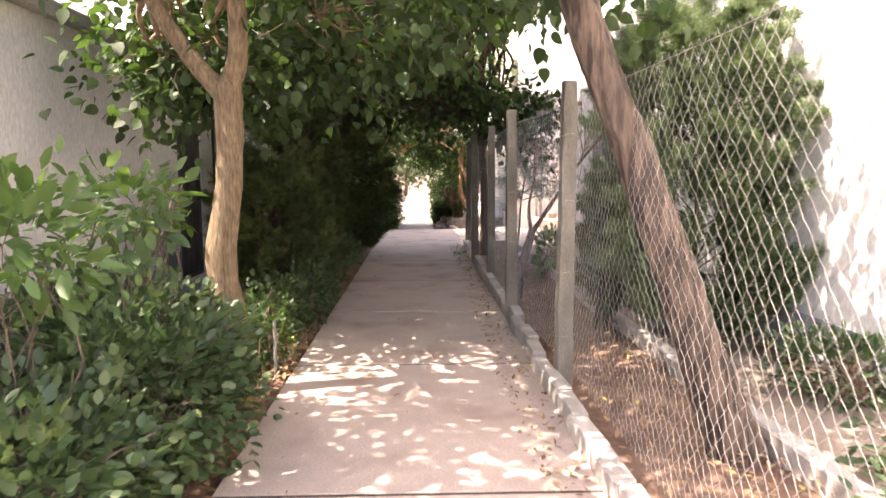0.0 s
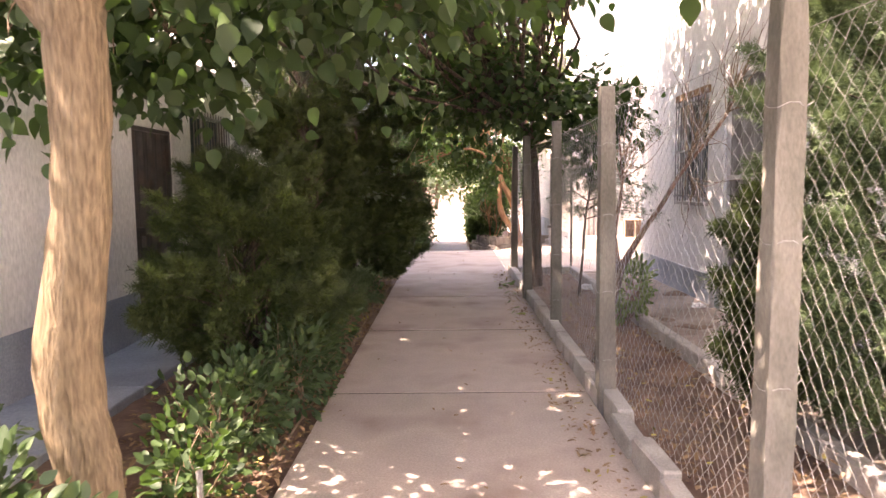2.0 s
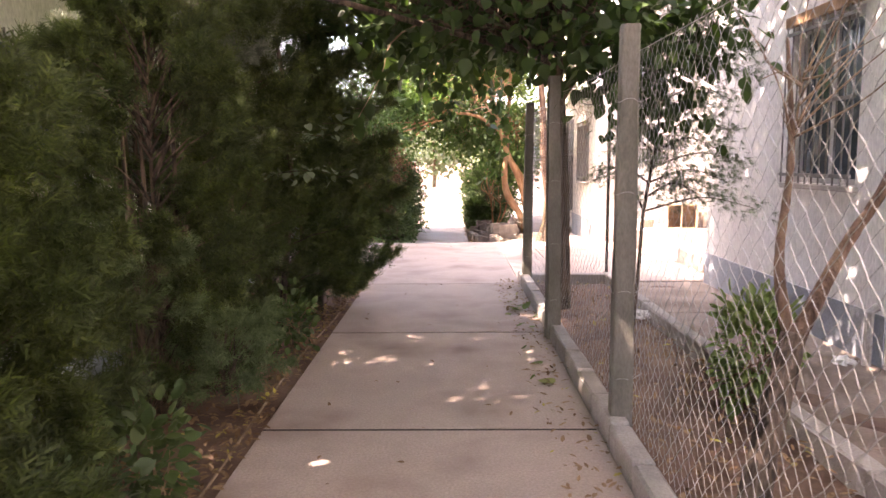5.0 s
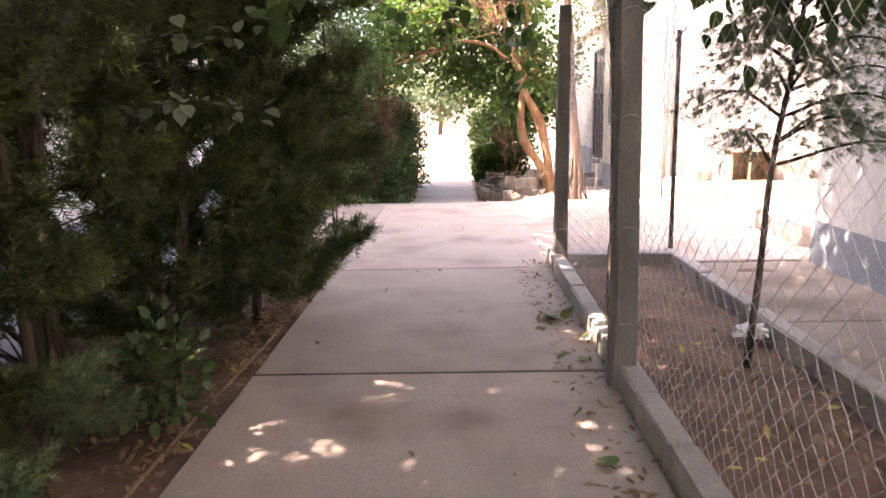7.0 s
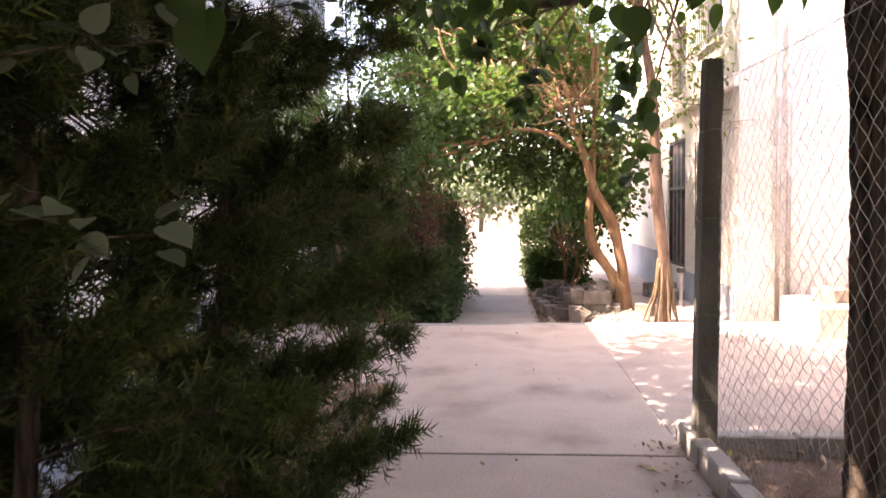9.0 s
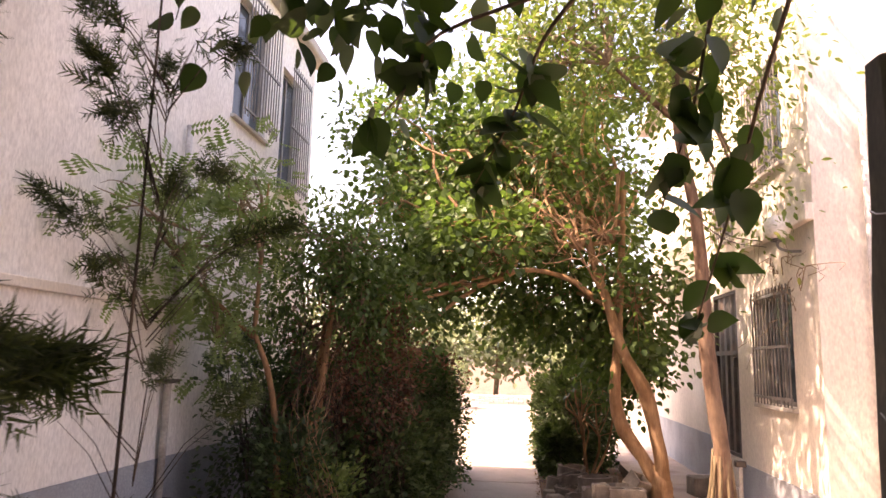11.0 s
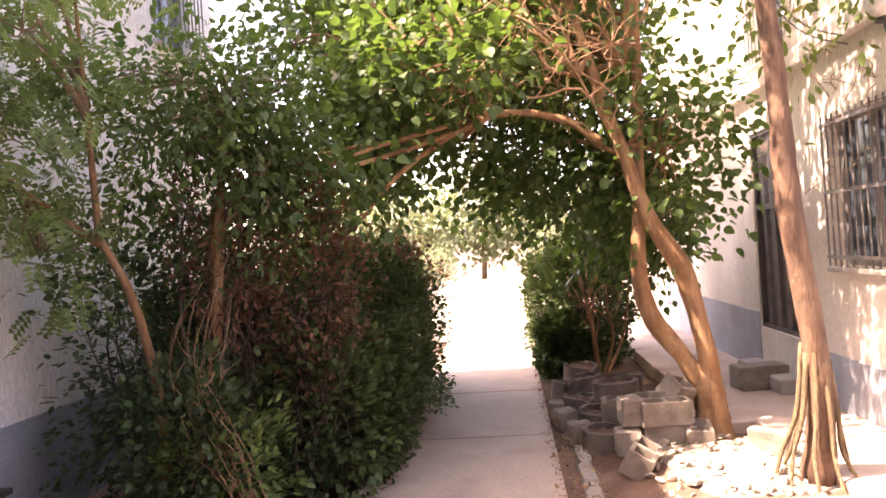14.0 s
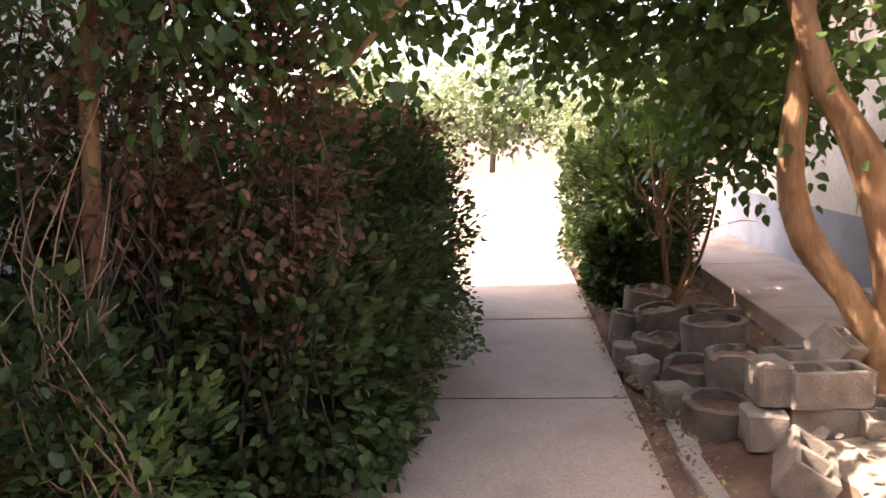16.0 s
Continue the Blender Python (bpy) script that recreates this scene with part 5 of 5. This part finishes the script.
# hanging dry vine stems
rngv = np.random.default_rng(5)
vine = tagged(empty("dry_vine"), "bundle of pale dry vine stems hanging to the ground", "vine")
for i in range(22):
    x0, y0 = -1.62 + rngv.normal(0, 0.06), 20.28 + rngv.normal(0, 0.06)
    z1 = rngv.uniform(0.6, 1.6)
    w = lambda k: rngv.normal(0, k)
    pts = bend([(x0 + 0.22 + w(0.08), y0 - rngv.uniform(0, 0.2), -0.27), (x0 + 0.10 + w(0.06), y0 - 0.1 + w(0.05), 0.05 + w(0.08)), (x0 + w(0.07), y0 - 0.05 + w(0.06), 0.25 * z1 + w(0.05)), (x0 - 0.08 + w(0.08), y0 + w(0.05), 0.5 * z1), (x0 - 0.14 + w(0.08), y0 + w(0.05), 0.75 * z1), (x0 - 0.1 + w(0.12), y0 + 0.1, z1)], 20)
    v, f = tube_arrays(pts, np.linspace(0.0055, 0.0025, len(pts)), 5)
    link_mesh("strand", v, f, M_VINE, vine, smooth=True)

# ---- far trees and wall ----
far_wall = tagged(empty("garden_wall"), "low pale brick wall across the yard", "wall", kind="structure")
bm = bmesh.new()
cuboid(bm, -0.2, 0.2, 0, 0.25, 0, 0.09)
bmesh.ops.bevel(bm, geom=bm.edges[:], offset=0.01, segments=1, affect="EDGES")
b0 = part("brick", bm, M_BRICK, far_wall)
b0.matrix_basis = pose(-8, 44.2, -0.25)
for r_ in range(4):
    for c_ in range(38):
        if r_ or c_:
            share("brick", b0, pose(-8 + c_ * 0.42 + (0.21 if r_ % 2 else 0), 44.2 + 0.01 * ((c_ * 7 + r_ * 3) % 3), -0.25 + r_ * 0.10), far_wall)
for i, (x, y, h, w) in enumerate(((-4.5, 48, 4.5, 2.6), (-1.0, 50, 5.5, 2.8), (2.6, 48.5, 4.2, 2.4), (6.0, 50, 5.5, 3.0), (-8.5, 50, 6, 3.2), (-2.6, 40.5, 1.6, 1.1), (2.2, 40.0, 2.2, 1.2))):
    broad_tree("far_tree", "pale dusty green tree beyond the sunlit yard", 200 + i,
               [([(x, y, -0.3), (x + 0.1, y, h * 0.3), (x - 0.1, y, h * 0.55)], [0.05 * h * 0.5, 0.04 * h * 0.5, 0.02 * h * 0.5])], M_BARK_PALE,
               [(x, y, h * 0.5)], [((x, y, h * 0.62), (w, w * 0.7, h * 0.4), 60), ((x + w * 0.4, y, h * 0.45), (w * 0.6, w * 0.5, h * 0.25), 24)], 26, 0.05 * h, BROAD_LOW, M_PALELEAF, 0.09 * h)


# ---- planters, blocks, rubble by the two-stemmed tree ----
def ring_planter(x, y, z, r, h, seed):
    t = tagged(empty("ring_planter"), "weathered round concrete ring planter with soil", "planter", group="ring planters by the path")
    n, v, f = 28, [], []
    rr = random.Random(seed)
    prof = ((r, 0), (r, h), (r - 0.045, h + 0.004), (r - 0.045, 0.0))
    for i in range(n):
        a = 2 * math.pi * i / n
        w = 1 + rr.uniform(-0.012, 0.012)
        chip = 0.045 * max(0.0, math.sin(a * 2 + seed * 1.7)) ** 6 * (seed % 3) + rr.uniform(0, 0.008)
        v += [(p * w * math.cos(a), p * w * math.sin(a), (q - chip if q else q) + rr.uniform(-0.004, 0.004)) for p, q in prof]
    for i in range(n):
        j = (i + 1) % n
        for k in range(4):
            f.append([4 * i + k, 4 * j + k, 4 * j + (k + 1) % 4, 4 * i + (k + 1) % 4])
    link_mesh("ring", v, f, M_RING, t, smooth=False)
    sv, sf = [(0, 0, h - 0.02)], []
    for i in range(n):
        a = 2 * math.pi * i / n
        sv.append(((r - 0.047) * math.cos(a), (r - 0.047) * math.sin(a), h - 0.045 + rr.uniform(-0.015, 0.015)))
    sf = [[0, 1 + i, 1 + (i + 1) % n] for i in range(n)]
    link_mesh("soil", sv, sf, M_SOIL, t)
    t.matrix_basis = pose(x, y, z, rr.uniform(-7, 7), rr.uniform(-7, 7), rr.uniform(0, 90))
    return t


for i, (x, y, z, r, h) in enumerate(((0.98, 21.75, -0.30, 0.19, 0.22), (1.22, 22.05, -0.28, 0.21, 0.38), (1.00, 22.35, -0.30, 0.19, 0.24), (1.25, 22.7, -0.28, 0.22, 0.40), (0.90, 22.95, -0.30, 0.18, 0.24), (1.05, 23.35, -0.30, 0.20, 0.36), (0.80, 23.55, -0.30, 0.17, 0.26), (1.0, 23.95, -0.30, 0.20, 0.38), (1.40, 23.3, -0.30, 0.19, 0.36))):
    ring_planter(x, y, z, r, h, i)


def hollow_block(m, seed, w=0.40, d=0.20, h=0.19):
    """A two-cell concrete block, chipped."""
    t = tagged(empty("concrete_block"), "loose weathered hollow concrete block", "block", group="pile of concrete blocks")
    bm = bmesh.new()
    e = 0.032
    xs = (-w / 2, -w / 2 + e, -e / 2, e / 2, w / 2 - e, w / 2)
    ys = (-d / 2, -d / 2 + e, d / 2 - e, d / 2)
    for i in range(5):
        for j in range(3):
            for k, (za, zb) in enumerate(((0, 0.03), (0.03, h))):
                if k == 0 or j != 1 or i in (0, 2, 4):
                    cuboid(bm, xs[i], xs[i + 1], ys[j], ys[j + 1], za, zb)
    bmesh.ops.remove_doubles(bm, verts=bm.verts[:], dist=0.0005)
    same = {}
    for q in bm.faces[:]:
        same.setdefault(tuple(round(a, 3) for a in q.calc_center_median()), []).append(q)
    bmesh.ops.delete(bm, geom=[q for qs in same.values() if len(qs) > 1 for q in qs], context="FACES")
    bmesh.ops.bevel(bm, geom=[q for q in bm.edges if q.calc_face_angle(0) > 0.5], offset=0.005, segments=1, affect="EDGES")
    r = random.Random(seed)
    for v in bm.verts:
        v.co += Vector([r.uniform(-0.004, 0.004) for _ in range(3)])
    part("body", bm, M_BLOCK, t)
    t.matrix_basis = m
    return t


def solid_block(m, seed, w=0.2, d=0.2, h=0.19):
    t = tagged(empty("concrete_block"), "solid square concrete block beside the path", "block", group="pile of concrete blocks")
    bm = bmesh.new()
    cuboid(bm, -w / 2, w / 2, -d / 2, d / 2, 0, h)
    bmesh.ops.subdivide_edges(bm, edges=bm.edges[:], cuts=2, use_grid_fill=True)
    bmesh.ops.bevel(bm, geom=[e for e in bm.edges if e.calc_face_angle(0) > 0.5], offset=0.012, segments=1, affect="EDGES")
    r = random.Random(seed)
    for v in bm.verts:
        v.co += Vector([r.uniform(-0.006, 0.006) for _ in range(3)])
    part("body", bm, M_BLOCK, t)
    t.matrix_basis = m
    return t


hollow_block(pose(1.44, 21.50, 0.0, 0, 0, 4), 1)
hollow_block(pose(1.46, 21.52, -0.20, 0, 0, -3), 2)
hollow_block(pose(1.10, 21.0, -0.20, 28, 0, 70), 3)
hollow_block(pose(1.62, 21.86, 0.10, 35, 15, 40), 4)
hollow_block(pose(1.50, 21.80, 0.0, -10, 4, 20), 5)
hollow_block(pose(1.68, 21.45, -0.20, 0, 0, 80), 6)
hollow_block(pose(1.55, 22.10, -0.1, 0, 0, 8), 12)
solid_block(pose(1.17, 21.52, 0.0, 0, 0, 5), 7, 0.17, 0.2, 0.22)
solid_block(pose(1.13, 21.46, -0.22, 0, 0, -4), 8, 0.2, 0.2, 0.2)
solid_block(pose(0.80, 22.0, -0.28, 0, 0, 12), 9)
solid_block(pose(0.72, 22.55, -0.28, 0, 0, 20), 10, 0.18, 0.18, 0.18)
solid_block(pose(0.66, 22.9, -0.28, 0, 0, -6), 11, 0.16, 0.18, 0.18)
solid_block(pose(2.75, 23.2, -0.13, 0, 0, 8), 13, 0.5, 0.28, 0.24)
solid_block(pose(2.05, 20.95, -0.13, 0, 0, 40), 14, 0.12, 0.3, 0.2)

mv, mf = [], []
for j in range(25):
    for i in range(25):
        x, y = 1.0 + 1.9 * i / 24, 19.97 + 1.75 * j / 24
        d = math.hypot((x - 1.85) / 0.85, (y - 21.0) / 0.85)
        edge = min(i, j, 24 - i, 24 - j) / 5.0
        mv.append((x, y, -0.40 + 0.22 * min(1, edge) + 0.14 * max(0, 1 - d) + 0.035 * noise.noise(Vector((x * 5, y * 5, 1)))))
for j in range(24):
    for i in range(24):
        mf.append([j * 25 + i, j * 25 + i + 1, (j + 1) * 25 + i + 1, (j + 1) * 25 + i])
tagged(link_mesh("dirt_mound", mv, mf, M_RUBBLE, smooth=True), "pale dusty earth heaped round the tree foot", "earth", kind="structure")
rubble = tagged(empty("rubble_heap"), "heap of pale broken stones in the sun at the tree foot", "rubble")
rr = random.Random(9)
stones = []
for k in range(6):
    bm = bmesh.new()
    bmesh.ops.create_icosphere(bm, subdivisions=1, radius=0.06)
    r = random.Random(k + 40)
    sx, sy, sz = r.uniform(0.7, 1.2), r.uniform(0.6, 1.0), r.uniform(0.5, 0.9)
    for v in bm.verts:
        v.co = Vector((v.co.x * sx, v.co.y * sy, v.co.z * sz)) + Vector([r.uniform(-0.016, 0.016) for _ in range(3)])
    stones.append(bm)
base = [part("stone", bm, M_RUBBLE, rubble) for bm in stones]
for i, b in enumerate(base):
    b.matrix_basis = pose(1.4 + 0.15 * i, 20.5 + 0.1 * (i % 3), -0.13)
for i in range(210):
    x, y = rr.uniform(1.15, 2.6), rr.uniform(20.05, 21.5)
    z = -0.17 + 0.13 * max(0, 1 - math.hypot((x - 1.85) / 0.85, (y - 21.0) / 0.85))
    s = rr.uniform(0.2, 0.8)
    share("stone", base[i % 6], pose(x, y, z, rr.uniform(-25, 25), rr.uniform(-25, 25), rr.uniform(0, 360)) @ Matrix.Diagonal((s, s, s, 1)), rubble)
# gravel edge strip of the lower path
kerb2 = tagged(empty("lower_kerb"), "low crumbling concrete edging along the lower path", "kerb", kind="structure")
for i in range(5):
    share("kerb_block", first[i % 3], pose(0.78 + rr.uniform(-.02, .02), 19.98 + i * 0.5, -0.385, 0, rr.uniform(-4, 4), rr.uniform(-2, 2)), kerb2)
for i, (x, y) in enumerate(((-0.62, 20.15), (-0.95, 20.1), (-0.80, 19.98))):
    solid_block(pose(x, y, -0.25, 6 * i, 4, 25 * i), 20 + i, 0.24, 0.16, 0.13)

# ---- litter ----
rl = np.random.default_rng(21)


def litter(name, label, n, xs, ys, z, size, mat, shape=OVAL):
    p = np.stack([rl.uniform(*xs, n), rl.uniform(*ys, n), np.full(n, z) + rl.uniform(0, 0.02, n)], 1)
    w = np.stack([rl.normal(0, 1, n), rl.normal(0, 1, n), np.zeros(n)], 1)
    ob = leaves(name, p, w, rl.uniform(0.5, 1.3, n) * size, shape, mat, rl, None, label, droop=0.0, flat=0.93)
    return tagged(ob, label, "leaf litter", kind="stuff")


litter("leaf_litter_edge", "dry brown leaves along the edge of the path", 1500, (-1.15, -0.90), (3.0, 16.5), 0.02, 0.055, M_LITTER)
litter("leaf_litter", "dry brown leaves under the hedge", 4200, (-2.3, -0.92), (3.0, 17.0), 0.005, 0.06, M_LITTER)
litter("leaf_litter_bed", "dry leaves on the soil behind the fence", 1800, (1.3, 2.25), (0.0, 15.4), 0.02, 0.06, M_LITTER)
litter("leaf_litter_kerb", "dry leaves gathered along the kerb", 700, (0.78, 1.09), (3.0, 15.4), 0.006, 0.05, M_LITTER)
litter("leaf_litter_slab", "a few dry leaves scattered on the path", 90, (-0.9, 1.0), (1.0, 19.5), 0.006, 0.045, M_LITTER)
litter("leaf_litter_low", "dry leaves along the lower path edge", 900, (0.5, 0.85), (20.0, 25.0), -0.20, 0.04, M_LITTER)
litter("leaf_litter_planters", "dry leaves between the planters", 1200, (0.8, 1.95), (21.5, 27.0), -0.26, 0.05, M_LITTER)
litter("leaf_litter_hedge", "dry leaves under the dark hedge", 700, (-1.4, -0.7), (20.2, 24.5), -0.215, 0.05, M_LITTER)
litter("fallen_green_leaves", "fresh fallen leaves lying by the kerb", 14, (0.8, 1.05), (11.0, 14.0), 0.012, 0.13, M_LEAF_BRIGHT, BROAD)

hose = tagged(empty("garden_hose"), "thin old hose lying along the bed edge", "hose")
pts = bend([(-0.98, 4.0, 0.02), (-1.0, 7.0, 0.03), (-0.95, 9.0, 0.02), (-1.0, 11.5, 0.03), (-0.95, 13.5, 0.02), (-1.02, 16.0, 0.02)], 60)
v, f = tube_arrays(pts, [0.008] * len(pts), 6)
link_mesh("tube", v, f, M_TWIG, hose)
stake = tagged(empty("stake"), "thin grey metal stake in the bed", "stake")
v, f = tube_arrays([(-1.02, 5.35, -0.1), (-1.02, 5.35, 0.45)], [0.016, 0.014], 8)
link_mesh("rod", v, f, M_GREYMETAL, stake)

# ---- fittings on the houses ----
lamp = tagged(empty("globe_lamp"), "white globe wall lamp on a short arm", "lamp")
bm = bmesh.new()
bmesh.ops.create_uvsphere(bm, u_segments=24, v_segments=14, radius=0.13)
g = part("globe", bm, M_GLOBE, lamp, "opal white globe", smooth=True)
g.location = (2.86, 20.64, 2.94)
v, f = tube_arrays(bend([(2.86, 20.64, 2.82), (2.86, 20.64, 2.74), (2.95, 20.64, 2.70), (3.078, 20.64, 2.70)], 10), [0.02, 0.02, 0.015, 0.015, 0.015, 0.015, 0.015, 0.015, 0.015, 0.015][:10], 8)
link_mesh("arm", v, f, M_GREYMETAL, lamp, smooth=True)
v, f = tube_arrays([(2.86, 20.64, 2.80), (2.86, 20.64, 2.85)], [0.07, 0.05], 14)
link_mesh("collar", v, f, M_DARKMETAL_SHADE, lamp)

pipe = tagged(empty("drain_pipe"), "rusty downpipe on the tall wall", "pipe")
v, f = tube_arrays([(-3.20, 20.07, -0.28), (-3.20, 20.07, 3.9)], [0.035, 0.035], 10)
link_mesh("tube", v, f, M_PIPE, pipe, smooth=True)
for z in (0.1, 1.25, 2.4):
    box("bracket", -3.27, -3.14, 19.94, 20.2, z - 0.02, z + 0.02, M_DARKMETAL_SHADE, pipe)
pipe2 = tagged(empty("service_pipes"), "pair of upright service pipes on the end wall", "pipe")
for x in (3.55, 3.68):
    v, f = tube_arrays([(x, 20.24, -0.05), (x, 20.24, 4.0)], [0.03, 0.03], 10)
    link_mesh("tube", v, f, M_PIPE, pipe2, smooth=True)
gas = tagged(empty("yard_tap"), "short upright pipe with a tap by the doorstep", "tap")
v, f = tube_arrays([(2.80, 22.0, -0.14), (2.80, 22.0, 0.42)], [0.025, 0.025], 8)
link_mesh("riser", v, f, M_PIPE, gas)
box("valve", 2.74, 2.86, 21.96, 22.04, 0.40, 0.47, M_DARKMETAL_SHADE, gas, bevel=0.01)

crate = tagged(empty("wooden_box"), "open orange-brown wooden box on the ledge", "box")
for c in ((-0.26, 0.26, -0.2, 0.2, 0, 0.02), (-0.26, -0.24, -0.2, 0.2, 0.02, 0.42), (0.24, 0.26, -0.2, 0.2, 0.02, 0.42), (-0.24, 0.24, 0.18, 0.2, 0.02, 0.42), (-0.26, 0.26, -0.2, 0.2, 0.42, 0.44), (-0.02, 0.0, -0.2, 0.18, 0.02, 0.42)):
    box("board", *c, M_BOX, crate, bevel=0.002)
crate.matrix_basis = pose(4.42, 19.05, 0.33, 0, 0, -12)
ledge = tagged(box("stone_ledge", 3.4, 7.5, 18.75, 19.75, -0.02, 0.34, M_STONE, bevel=0.02, jitter=0.01), "low stone ledge in the sun", "ledge", kind="structure")
for i, (x, y, w, d, h) in enumerate(((5.05, 19.2, 0.5, 0.4, 0.3), (5.6, 19.3, 0.45, 0.35, 0.35), (3.75, 19.2, 0.3, 0.3, 0.16), (6.2, 19.2, 0.5, 0.4, 0.28))):
    solid_block(pose(x, y, 0.335, 0, 0, 13 * i), 60 + i, w, d, h)
tagged(box("plaza_edge", 1.24, 3.60, 15.345, 15.372, -0.3, -0.008, M_BLOCK, bevel=0.004), "weathered concrete edge of the crossing above the bed", "kerb", kind="structure")
bench = tagged(box("low_wall", 3.74, 3.92, 15.95, 17.1, -0.01, 0.22, M_KERB, bevel=0.015, jitter=0.006), "low concrete edge wall beside the crossing", "low wall", kind="structure")

cable = tagged(empty("overhead_cable"), "dark cable strung from the tree to the house", "cable")
for k in range(2):
    p = bend([(2.0, 20.44, 3.05 - 0.06 * k), (2.5, 21.0, 2.92 - 0.06 * k), (3.07, 21.6, 2.96 - 0.06 * k)], 10)
    v, f = tube_arrays(p, [0.006] * len(p), 5)
    link_mesh("wire", v, f, M_DARKMETAL_SHADE, cable)
cond = tagged(empty("house_drain"), "short white drain pipe below the door", "pipe")
v, f = tube_arrays([(3.45, 11.58, -0.03), (3.45, 11.58, 0.40), (3.51, 11.58, 0.44)], [0.035, 0.035, 0.035], 8)
link_mesh("tube", v, f, M_PIPE, cond)

def crumpled_bag(name, label, seed, at, size, mat):
    """A crumpled scrap of thin plastic."""
    rng = random.Random(seed)
    bm = bmesh.new()
    bmesh.ops.create_icosphere(bm, subdivisions=3, radius=1.0)
    for v in bm.verts:
        k = 0.75 + 0.5 * noise.noise(v.co * 2.3 + Vector((seed, 0, 0))) + rng.uniform(-0.08, 0.08)
        v.co = Vector((v.co.x * size[0] * k, v.co.y * size[1] * k, max(-0.2, v.co.z) * size[2] * k))
    ob = part(name, bm, mat)
    ob.location = at
    return tagged(ob, label, "litter")


crumpled_bag("plastic_bag", "crumpled white plastic bag lying by the bed edging", 3, (2.12, 13.15, 0.02), (0.13, 0.10, 0.08), M_GLOBE)
crumpled_bag("plastic_scrap", "small pale plastic scrap on the walkway", 8, (3.30, 11.62, -0.005), (0.10, 0.08, 0.06), M_GLOBE)
